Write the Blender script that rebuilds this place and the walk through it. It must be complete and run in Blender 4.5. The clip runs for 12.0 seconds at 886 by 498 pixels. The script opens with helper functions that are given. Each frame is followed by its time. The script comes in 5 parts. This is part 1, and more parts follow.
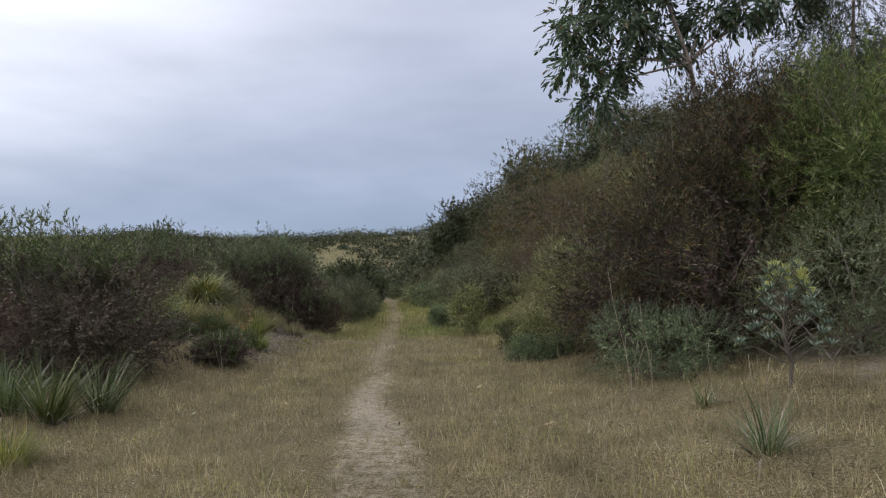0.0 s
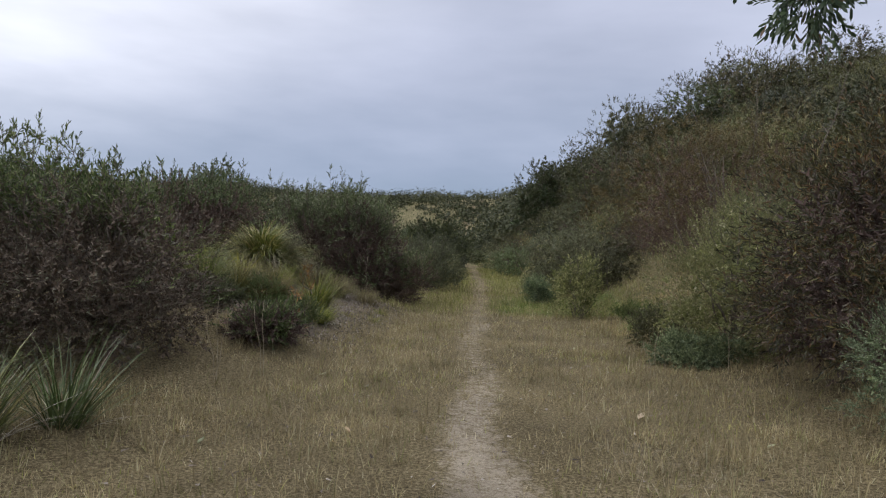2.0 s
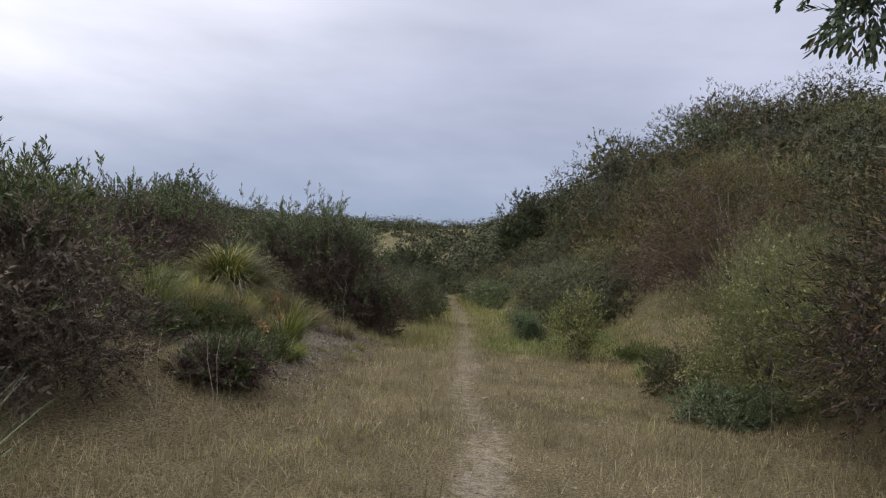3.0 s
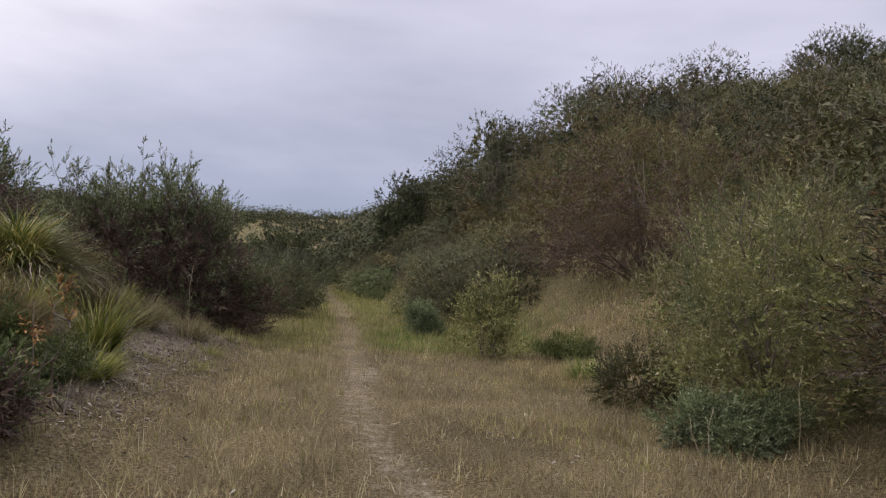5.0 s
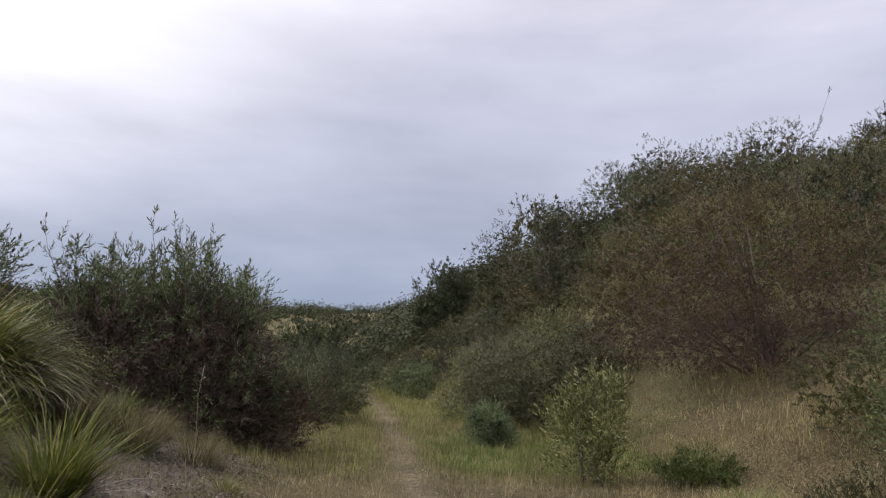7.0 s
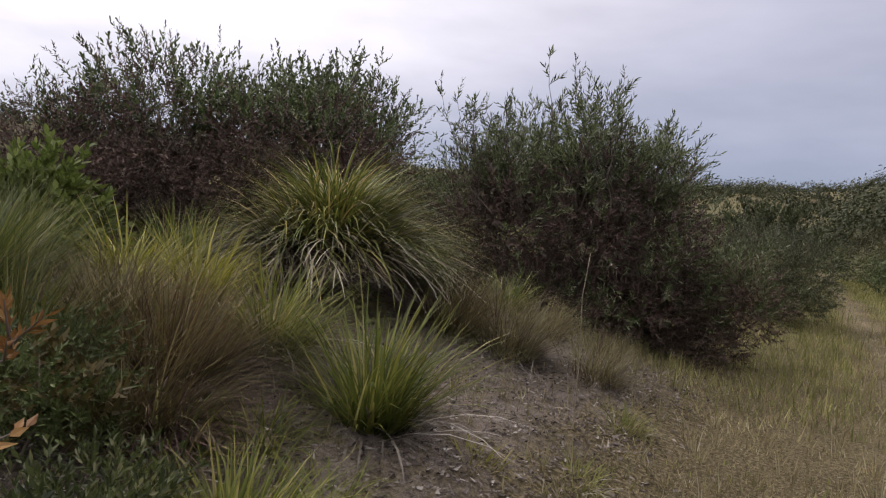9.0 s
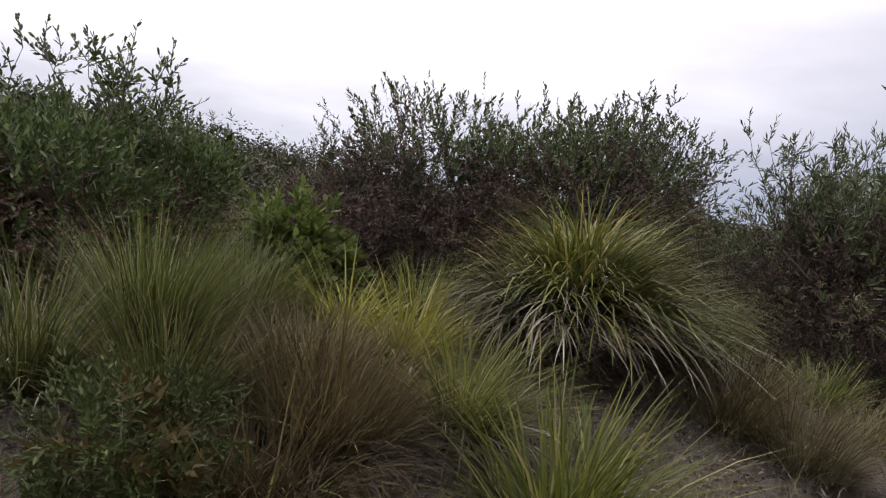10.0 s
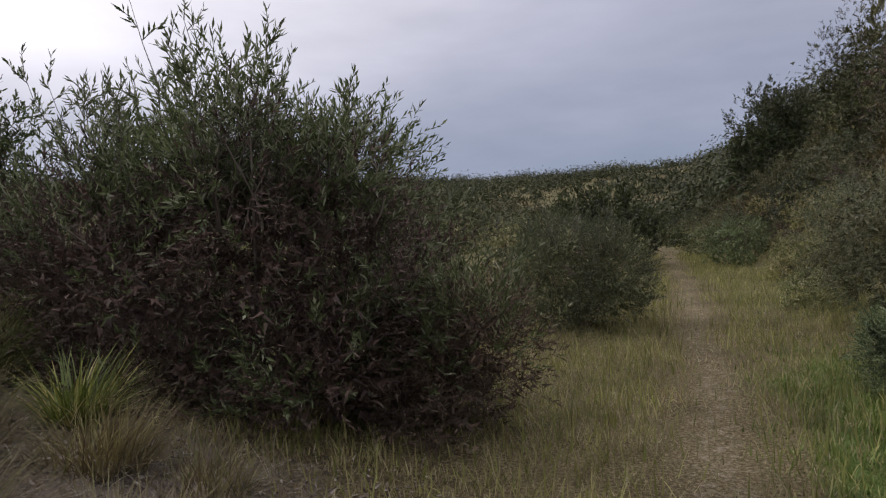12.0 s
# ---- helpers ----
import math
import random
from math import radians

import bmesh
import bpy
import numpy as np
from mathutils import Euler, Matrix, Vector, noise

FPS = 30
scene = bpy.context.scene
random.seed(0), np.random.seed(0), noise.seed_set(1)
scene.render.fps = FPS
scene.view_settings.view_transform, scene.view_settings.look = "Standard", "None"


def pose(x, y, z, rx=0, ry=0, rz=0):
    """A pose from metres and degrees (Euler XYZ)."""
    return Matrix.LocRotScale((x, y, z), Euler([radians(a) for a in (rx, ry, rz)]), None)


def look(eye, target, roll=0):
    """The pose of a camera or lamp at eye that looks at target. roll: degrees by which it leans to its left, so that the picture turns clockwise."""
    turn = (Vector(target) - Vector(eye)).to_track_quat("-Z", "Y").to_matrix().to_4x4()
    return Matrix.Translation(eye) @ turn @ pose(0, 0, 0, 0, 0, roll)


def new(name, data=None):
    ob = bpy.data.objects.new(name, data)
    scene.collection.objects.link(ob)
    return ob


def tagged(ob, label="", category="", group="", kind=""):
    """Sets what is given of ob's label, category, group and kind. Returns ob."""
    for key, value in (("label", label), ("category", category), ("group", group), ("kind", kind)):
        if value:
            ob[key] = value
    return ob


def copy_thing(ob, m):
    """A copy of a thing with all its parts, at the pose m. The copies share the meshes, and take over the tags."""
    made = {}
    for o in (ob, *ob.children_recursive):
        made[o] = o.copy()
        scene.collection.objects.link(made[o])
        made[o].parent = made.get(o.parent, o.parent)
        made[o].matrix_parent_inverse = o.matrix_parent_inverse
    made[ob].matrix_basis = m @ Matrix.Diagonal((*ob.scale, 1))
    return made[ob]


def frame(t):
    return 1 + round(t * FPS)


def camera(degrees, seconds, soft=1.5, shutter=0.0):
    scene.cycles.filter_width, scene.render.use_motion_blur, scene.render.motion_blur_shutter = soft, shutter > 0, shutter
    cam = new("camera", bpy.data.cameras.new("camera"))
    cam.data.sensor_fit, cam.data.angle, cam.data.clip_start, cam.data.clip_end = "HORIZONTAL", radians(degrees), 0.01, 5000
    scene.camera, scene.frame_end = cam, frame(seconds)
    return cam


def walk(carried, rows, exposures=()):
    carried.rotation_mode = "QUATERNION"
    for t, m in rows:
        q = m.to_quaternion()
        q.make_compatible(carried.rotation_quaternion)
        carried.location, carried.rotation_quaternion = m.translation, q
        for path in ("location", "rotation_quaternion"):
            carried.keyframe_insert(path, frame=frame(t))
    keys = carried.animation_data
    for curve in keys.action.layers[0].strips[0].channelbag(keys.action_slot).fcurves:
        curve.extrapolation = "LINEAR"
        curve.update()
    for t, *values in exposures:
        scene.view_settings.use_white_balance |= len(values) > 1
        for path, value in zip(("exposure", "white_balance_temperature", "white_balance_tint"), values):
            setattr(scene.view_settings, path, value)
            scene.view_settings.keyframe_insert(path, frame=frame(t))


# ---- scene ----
cam = camera(64.9, 12.0, soft=1.2)
PATH = [
    (0, -0.084, -0.949, 1.520, -0.30, 2.55, 1.05),
    (0.5, -0.179, -0.133, 1.511, 1.53, 2.58, 1.10),
    (1, -0.361, 0.648, 1.502, 2.12, 4.76, -1.62),
    (1.5, -0.555, 1.616, 1.527, 3.91, 0.01, -1.60),
    (2, -0.753, 2.365, 1.525, 5.80, -0.47, -2.23),
    (2.5, -0.904, 3.026, 1.533, 6.22, 0.51, -3.08),
    (3, -1.145, 3.710, 1.502, 3.61, 2.05, -4.28),
    (3.2, -1.202, 3.956, 1.473, 2.62, 2.98, -4.63),
    (4.8, -1.432, 6.172, 1.356, -6.13, 2.28, -3.70),
    (5, -1.446, 6.389, 1.315, -6.86, 2.08, -3.43),
    (5.5, -1.521, 7.000, 1.299, -8.31, 0.29, -3.93),
    (6, -1.586, 7.538, 1.298, -8.17, 0.99, -3.73),
    (6.5, -1.730, 8.127, 1.285, -6.69, 11.34, -3.14),
    (6.7, -1.775, 8.404, 1.309, -5.91, 10.87, -2.81),
    (8.3, -1.903, 10.336, 1.362, 13.57, 0.79, -3.84),
    (8.5, -1.959, 10.593, 1.374, 18.14, -0.53, -3.61),
    (9, -2.083, 11.175, 1.382, 30.80, -2.60, -4.56),
    (9.5, -2.114, 11.643, 1.380, 44.81, -2.23, -4.91),
    (10, -2.178, 12.101, 1.410, 57.50, -0.29, -6.40),
    (10.5, -2.002, 12.663, 1.409, 70.30, 1.63, -5.40),
    (11, -1.837, 13.215, 1.460, 75.62, 1.60, -0.19),
    (11.5, -1.635, 13.772, 1.498, 51.32, 0.58, 4.34),
    (11.8, -1.550, 14.253, 1.494, 31.71, -0.98, 3.32),
    (12, -1.540, 14.379, 1.511, 20.96, -1.56, 2.73),
]
walk(cam, [(t, pose(x, y, z, 90 + pitch, roll, yaw)) for t, x, y, z, yaw, pitch, roll in PATH],
     exposures=((0, 0.08, 6400, 9), (2.5, 0.06, 6450, 11), (5, 0.12, 6850, 17), (6, 0.1, 6800, 16), (6.5, 0.06, 6640, 12), (8.5, 0.06, 6850, 17), (10.5, 0.0, 6700, 15), (11.5, -0.1, 6650, 15), (12, -0.25, 6650, 15)))

# ---- world and sun ----
BRIGHT = Vector((-0.62, 0.10, 0.78)).normalized()   # where the sun stands behind the cloud


def make_world():
    w = bpy.data.worlds.new("overcast_sky")
    w.use_nodes = True
    scene.world = w
    nt = w.node_tree
    n, l = nt.nodes, nt.links
    bg = n["Background"]
    co = n.new("ShaderNodeTexCoord")
    sep = n.new("ShaderNodeSeparateXYZ")
    l.new(co.outputs["Generated"], sep.inputs[0])
    ramp = n.new("ShaderNodeValToRGB")
    els = ramp.color_ramp.elements
    els[0].position, els[0].color = 0.0, (0.30, 0.39, 0.53, 1)
    els[1].position, els[1].color = 1.0, (1.95, 1.95, 2.02, 1)
    for p, c in ((0.10, (0.36, 0.43, 0.58, 1)), (0.22, (0.49, 0.54, 0.69, 1)), (0.42, (0.66, 0.69, 0.84, 1)), (0.62, (0.95, 0.96, 1.06, 1))):
        e = els.new(p)
        e.color = c
    # clouds: wide soft banks, flattened towards the horizon
    mp = n.new("ShaderNodeMapping")
    mp.inputs["Scale"].default_value = (1.3, 1.3, 5.0)
    l.new(co.outputs["Generated"], mp.inputs[0])
    nz = n.new("ShaderNodeTexNoise")
    nz.inputs["Scale"].default_value, nz.inputs["Detail"].default_value, nz.inputs["Roughness"].default_value = 2.2, 5, 0.5
    l.new(mp.outputs[0], nz.inputs["Vector"])
    bias = n.new("ShaderNodeMath")
    bias.operation = "MULTIPLY_ADD"
    bias.inputs[1].default_value, bias.inputs[2].default_value = 0.22, -0.11
    l.new(nz.outputs[0], bias.inputs[0])
    el = n.new("ShaderNodeMath")
    el.operation = "ADD"
    l.new(sep.outputs[2], el.inputs[0])
    l.new(bias.outputs[0], el.inputs[1])
    l.new(el.outputs[0], ramp.inputs[0])
    dot = n.new("ShaderNodeVectorMath")
    dot.operation = "DOT_PRODUCT"
    dot.inputs[1].default_value = BRIGHT
    l.new(co.outputs["Generated"], dot.inputs[0])
    glow = n.new("ShaderNodeMapRange")
    glow.interpolation_type = "SMOOTHSTEP"
    glow.inputs["From Min"].default_value, glow.inputs["From Max"].default_value = 0.34, 0.92
    l.new(dot.outputs["Value"], glow.inputs[0])
    high = n.new("ShaderNodeMapRange")
    high.interpolation_type = "SMOOTHSTEP"
    high.inputs["From Min"].default_value, high.inputs["From Max"].default_value = 0.02, 0.36
    high.inputs["To Min"].default_value = 0.25
    l.new(el.outputs[0], high.inputs[0])
    both = n.new("ShaderNodeMath")
    both.operation = "MULTIPLY"
    l.new(glow.outputs[0], both.inputs[0])
    l.new(high.outputs[0], both.inputs[1])
    br = n.new("ShaderNodeMix")
    br.data_type = "RGBA"
    l.new(both.outputs[0], br.inputs[0])
    l.new(ramp.outputs[0], br.inputs[6])
    br.inputs[7].default_value = (1.6, 1.6, 1.68, 1)
    cl = n.new("ShaderNodeMapRange")
    cl.inputs["From Min"].default_value, cl.inputs["From Max"].default_value = 0.25, 0.75
    cl.inputs["To Min"].default_value, cl.inputs["To Max"].default_value = 0.92, 1.09
    l.new(nz.outputs[0], cl.inputs[0])
    mul = n.new("ShaderNodeVectorMath")
    mul.operation = "SCALE"
    l.new(br.outputs[2], mul.inputs[0])
    l.new(cl.outputs[0], mul.inputs["Scale"])
    sky = n.new("ShaderNodeTexSky")
    sky.sky_type, sky.sun_disc = "NISHITA", False
    sky.sun_elevation = math.asin(BRIGHT.z)
    sky.sun_rotation = math.atan2(BRIGHT.x, BRIGHT.y)
    thin = n.new("ShaderNodeVectorMath")
    thin.operation = "SCALE"
    thin.inputs["Scale"].default_value = 0.05
    l.new(sky.outputs[0], thin.inputs[0])
    cover = n.new("ShaderNodeMix")
    cover.data_type = "RGBA"
    cover.inputs[0].default_value = 0.92
    l.new(thin.outputs[0], cover.inputs[6])
    l.new(mul.outputs[0], cover.inputs[7])
    l.new(cover.outputs[2], bg.inputs[0])
    bg.inputs[1].default_value = 1.0


make_world()
sun = new("sun", bpy.data.lights.new("sun", "SUN"))
sun.data.energy, sun.data.angle, sun.data.color = 0.8, radians(25), (1.0, 0.96, 0.9)
sun.matrix_world = look(BRIGHT * 60, (0, 0, 0))


# ---- materials ----
def material(name):
    m = bpy.data.materials.new(name)
    m.use_nodes = True
    nt = m.node_tree
    return m, nt, nt.nodes, nt.links, nt.nodes["Principled BSDF"]


def ramp_node(n, stops):
    r = n.new("ShaderNodeValToRGB")
    els = r.color_ramp.elements
    els[0].position, els[0].color = stops[0][0], (*stops[0][1], 1)
    els[1].position, els[1].color = stops[-1][0], (*stops[-1][1], 1)
    for p, c in stops[1:-1]:
        els.new(p).color = (*c, 1)
    return r


def leaf_material(name, stops, rough=0.5, through_light=0.25, gloss=0.35, patch=0.6, vary=1.0):
    """Leaves or blades: every one takes its own colour from the stops, with paler and darker drifts over the plant."""
    m, nt, n, l, bsdf = material(name)
    geo = n.new("ShaderNodeNewGeometry")
    ramp = ramp_node(n, stops)
    l.new(geo.outputs["Random Per Island"], ramp.inputs[0])
    nz = n.new("ShaderNodeTexNoise")
    nz.inputs["Scale"].default_value, nz.inputs["Detail"].default_value = 1.7, 3
    l.new(geo.outputs["Position"], nz.inputs["Vector"])
    drift = n.new("ShaderNodeMapRange")
    drift.inputs["From Min"].default_value, drift.inputs["From Max"].default_value = 0.3, 0.7
    drift.inputs["To Min"].default_value, drift.inputs["To Max"].default_value = 1 - patch * 0.5, 1 + patch * 0.5
    l.new(nz.outputs[0], drift.inputs[0])
    col = n.new("ShaderNodeVectorMath")
    col.operation = "SCALE"
    l.new(ramp.outputs[0], col.inputs[0])
    l.new(drift.outputs[0], col.inputs["Scale"])
    # no two plants of a kind have quite the same tone
    info = n.new("ShaderNodeObjectInfo")
    tones = [(0.0, (1.15, 1.0, 0.9)), (0.3, (0.86, 0.87, 0.87)), (0.55, (1.0, 1.0, 1.0)), (0.8, (1.22, 1.18, 1.05)), (1.0, (0.95, 1.08, 0.93))]
    hue = ramp_node(n, [(p, tuple(1 + vary * (v - 1) for v in c)) for p, c in tones])
    l.new(info.outputs["Random"], hue.inputs[0])
    tone = n.new("ShaderNodeVectorMath")
    tone.operation = "MULTIPLY"
    l.new(col.outputs[0], tone.inputs[0])
    l.new(hue.outputs[0], tone.inputs[1])
    col = tone
    l.new(col.outputs[0], bsdf.inputs["Base Color"])
    bsdf.inputs["Roughness"].default_value, bsdf.inputs["Specular IOR Level"].default_value = rough, gloss
    tr = n.new("ShaderNodeBsdfTranslucent")
    l.new(col.outputs[0], tr.inputs[0])
    mix = n.new("ShaderNodeMixShader")
    mix.inputs[0].default_value = through_light
    l.new(bsdf.outputs[0], mix.inputs[1])
    l.new(tr.outputs[0], mix.inputs[2])
    l.new(mix.outputs[0], n["Material Output"].inputs[0])
    return m


def bark_material(name, c1, c2, scale=14):
    m, nt, n, l, bsdf = material(name)
    co = n.new("ShaderNodeTexCoord")
    mp = n.new("ShaderNodeMapping")
    mp.inputs["Scale"].default_value = (1, 1, 0.25)
    l.new(co.outputs["Object"], mp.inputs[0])
    nz = n.new("ShaderNodeTexNoise")
    nz.inputs["Scale"].default_value, nz.inputs["Detail"].default_value = scale, 6
    l.new(mp.outputs[0], nz.inputs["Vector"])
    r = ramp_node(n, [(0.3, c1), (0.7, c2)])
    l.new(nz.outputs[0], r.inputs[0])
    l.new(r.outputs[0], bsdf.inputs["Base Color"])
    bsdf.inputs["Roughness"].default_value = 0.85
    b = n.new("ShaderNodeBump")
    b.inputs["Strength"].default_value, b.inputs["Distance"].default_value = 0.5, 0.01
    l.new(nz.outputs[0], b.inputs["Height"])
    l.new(b.outputs[0], bsdf.inputs["Normal"])
    return m


def ground_material():
    """Sand, thatch of dead grass, leaf litter and green turf, mixed by the three cover maps of the sheet."""
    m, nt, n, l, bsdf = material("dune_ground")
    geo = n.new("ShaderNodeNewGeometry")

    def noise_tex(scale, detail=5, rough=0.6):
        t = n.new("ShaderNodeTexNoise")
        t.inputs["Scale"].default_value, t.inputs["Detail"].default_value, t.inputs["Roughness"].default_value = scale, detail, rough
        l.new(geo.outputs["Position"], t.inputs["Vector"])
        return t

    def cover(name):
        a = n.new("ShaderNodeAttribute")
        a.attribute_name = name
        return a.outputs["Fac"]

    def mix(f, a, b):
        x = n.new("ShaderNodeMix")
        x.data_type = "RGBA"
        l.new(f, x.inputs[0])
        l.new(a, x.inputs[6])
        l.new(b, x.inputs[7])
        return x.outputs[2]

    def torn(f, tex, lo=0.35, hi=0.65, reach=0.75):
        """A cover map with a ragged rim."""
        a = n.new("ShaderNodeMath")
        a.operation = "MULTIPLY_ADD"
        a.inputs[1].default_value = reach
        l.new(tex.outputs[0], a.inputs[0])
        s = n.new("ShaderNodeMath")
        s.operation = "SUBTRACT"
        l.new(f, s.inputs[0])
        s.inputs[1].default_value = reach * 0.5
        l.new(s.outputs[0], a.inputs[2])
        r = n.new("ShaderNodeMapRange")
        r.inputs["From Min"].default_value, r.inputs["From Max"].default_value = lo, hi
        l.new(a.outputs[0], r.inputs[0])
        return r.outputs[0]

    big, mid, fine, grit = noise_tex(0.7, 4), noise_tex(5, 6, 0.7), noise_tex(38, 5, 0.7), noise_tex(170, 3, 0.7)
    ragged = noise_tex(9, 8, 0.75)
    # thatch, darkened so its colour holds the shade at the foot of the blades
    thatch = ramp_node(n, [(0.33, (0.045, 0.035, 0.018)), (0.5, (0.15, 0.121, 0.068)), (0.66, (0.34, 0.285, 0.172))])
    l.new(fine.outputs[0], thatch.inputs[0])
    sand = ramp_node(n, [(0.34, (0.12, 0.097, 0.066)), (0.5, (0.34, 0.29, 0.22)), (0.66, (0.50, 0.45, 0.38))])
    speck = n.new("ShaderNodeMix")
    speck.inputs[0].default_value = 0.5
    l.new(grit.outputs[0], speck.inputs[2])
    l.new(fine.outputs[0], speck.inputs[3])
    l.new(speck.outputs[0], sand.inputs[0])
    turf = ramp_node(n, [(0.3, (0.05, 0.08, 0.02)), (0.7, (0.13, 0.19, 0.05))])
    l.new(fine.outputs[0], turf.inputs[0])
    litter = ramp_node(n, [(0.33, (0.09, 0.071, 0.062)), (0.5, (0.26, 0.215, 0.19)), (0.7, (0.52, 0.46, 0.41))])
    l.new(grit.outputs[0], litter.inputs[0])
    c = mix(torn(cover("green"), mid), thatch.outputs[0], turf.outputs[0])
    c = mix(torn(cover("litter"), mid), c, litter.outputs[0])
    c = mix(torn(cover("wear"), ragged, 0.38, 0.62, 1.2), c, sand.outputs[0])
    tone = n.new("ShaderNodeMapRange")
    tone.inputs["From Min"].default_value, tone.inputs["From Max"].default_value = 0.3, 0.7
    tone.inputs["To Min"].default_value, tone.inputs["To Max"].default_value = 0.68, 1.25
    l.new(big.outputs[0], tone.inputs[0])
    s = n.new("ShaderNodeVectorMath")
    s.operation = "SCALE"
    l.new(c, s.inputs[0])
    l.new(tone.outputs[0], s.inputs["Scale"])
    l.new(s.outputs[0], bsdf.inputs["Base Color"])
    bsdf.inputs["Roughness"].default_value, bsdf.inputs["Specular IOR Level"].default_value = 0.95, 0.1
    b1 = n.new("ShaderNodeBump")
    b1.inputs["Strength"].default_value, b1.inputs["Distance"].default_value = 0.8, 0.05
    l.new(fine.outputs[0], b1.inputs["Height"])
    b2 = n.new("ShaderNodeBump")
    b2.inputs["Strength"].default_value, b2.inputs["Distance"].default_value = 0.5, 0.008
    l.new(grit.outputs[0], b2.inputs["Height"])
    l.new(b1.outputs[0], b2.inputs["Normal"])
    l.new(b2.outputs[0], bsdf.inputs["Normal"])
    return m


GROUND = ground_material()
BARK = bark_material("grey_brown_bark", (0.06, 0.045, 0.035), (0.18, 0.15, 0.12))
PALE_BARK = bark_material("pale_smooth_bark", (0.16, 0.12, 0.095), (0.38, 0.31, 0.26), 7)
DRY_STEM = bark_material("dry_stem", (0.2, 0.165, 0.11), (0.42, 0.36, 0.26), 30)
WATTLE = leaf_material("wattle_leaf", [(0.0, (0.05, 0.07, 0.027)), (0.5, (0.11, 0.14, 0.055)), (0.82, (0.19, 0.22, 0.11)), (1.0, (0.37, 0.39, 0.27))], 0.4, 0.4, 0.45)
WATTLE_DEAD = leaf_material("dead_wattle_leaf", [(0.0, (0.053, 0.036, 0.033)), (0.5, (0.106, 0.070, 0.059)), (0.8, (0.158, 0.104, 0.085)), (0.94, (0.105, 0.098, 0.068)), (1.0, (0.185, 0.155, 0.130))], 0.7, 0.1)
GREEN_WATTLE = leaf_material("green_wattle_leaf", [(0.0, (0.031, 0.052, 0.017)), (0.5, (0.071, 0.101, 0.033)), (0.85, (0.129, 0.163, 0.065)), (1.0, (0.249, 0.275, 0.155))], 0.42, 0.35, 0.45)
OLIVE_BLADE = leaf_material("olive_blade", [(0.0, (0.055, 0.073, 0.022)), (0.55, (0.125, 0.145, 0.042)), (0.88, (0.235, 0.235, 0.085)), (1.0, (0.42, 0.37, 0.2))], 0.45, 0.25)
RUSSET = leaf_material("russet_wattle_leaf", [(0.0, (0.026, 0.026, 0.014)), (0.4, (0.056, 0.056, 0.028)), (0.62, (0.086, 0.079, 0.036)), (0.78, (0.109, 0.068, 0.033)), (0.9, (0.162, 0.094, 0.041)), (0.96, (0.189, 0.166, 0.061)), (1.0, (0.189, 0.192, 0.098))], 0.5, 0.22, 0.35, 0.9)
OLIVE = leaf_material("olive_leaf", [(0.0, (0.048, 0.051, 0.021)), (0.6, (0.086, 0.086, 0.037)), (1.0, (0.145, 0.138, 0.066))], 0.55, 0.2, vary=2.3)
GREY_GREEN = leaf_material("grey_green_leaf", [(0.0, (0.068, 0.077, 0.042)), (0.6, (0.122, 0.132, 0.071)), (1.0, (0.211, 0.219, 0.130))], 0.6, 0.2, vary=1.8)
BLUE_GREEN = leaf_material("heath_leaf", [(0.0, (0.056, 0.080, 0.040)), (0.6, (0.135, 0.172, 0.094)), (1.0, (0.282, 0.338, 0.215))], 0.55, 0.2)
FRESH = leaf_material("fresh_green_leaf", [(0.0, (0.054, 0.080, 0.022)), (0.6, (0.122, 0.165, 0.050)), (0.95, (0.260, 0.295, 0.110)), (1.0, (0.21, 0.13, 0.06))], 0.5, 0.3)
FAR_OLIVE = leaf_material("far_olive_scrub", [(0.0, (0.045, 0.050, 0.020)), (0.6, (0.078, 0.083, 0.035)), (1.0, (0.125, 0.125, 0.058))], 0.6, 0.15, 0.2, 0.8, 0.0)
FAR_DARK = leaf_material("far_dark_scrub", [(0.0, (0.030, 0.036, 0.017)), (0.6, (0.052, 0.060, 0.028)), (1.0, (0.085, 0.092, 0.045))], 0.6, 0.15, 0.2, 0.8, 0.0)
LEAFY = leaf_material("broad_fresh_leaf", [(0.0, (0.066, 0.099, 0.023)), (0.6, (0.126, 0.176, 0.043)), (1.0, (0.212, 0.258, 0.093))], 0.5, 0.4)
SAGE = leaf_material("yellow_green_leaf", [(0.0, (0.077, 0.086, 0.030)), (0.6, (0.186, 0.192, 0.076)), (1.0, (0.433, 0.403, 0.232))], 0.55, 0.3)
ORANGE_LEAF = leaf_material("withered_orange_leaf", [(0.0, (0.15, 0.08, 0.03)), (0.6, (0.28, 0.165, 0.06)), (1.0, (0.4, 0.29, 0.13))], 0.6, 0.2)
YELLOW_BLADE = leaf_material("yellow_blade", [(0.0, (0.12, 0.13, 0.022)), (0.6, (0.27, 0.265, 0.05)), (1.0, (0.46, 0.42, 0.13))], 0.5, 0.35)
PALE_TIP = leaf_material("pale_tipped_leaf", [(0.0, (0.122, 0.136, 0.053)), (0.6, (0.206, 0.217, 0.090)), (0.9, (0.300, 0.301, 0.150)), (1.0, (0.562, 0.519, 0.399))], 0.55, 0.3)
DARK = leaf_material("dark_tree_leaf", [(0.0, (0.033, 0.040, 0.019)), (0.7, (0.055, 0.064, 0.030)), (1.0, (0.092, 0.104, 0.053))], 0.5, 0.15, vary=2.0)
GUM = leaf_material("gum_leaf", [(0.0, (0.036, 0.060, 0.030)), (0.6, (0.078, 0.120, 0.060)), (0.92, (0.156, 0.216, 0.108)), (1.0, (0.240, 0.144, 0.072))], 0.38, 0.25, 0.5)
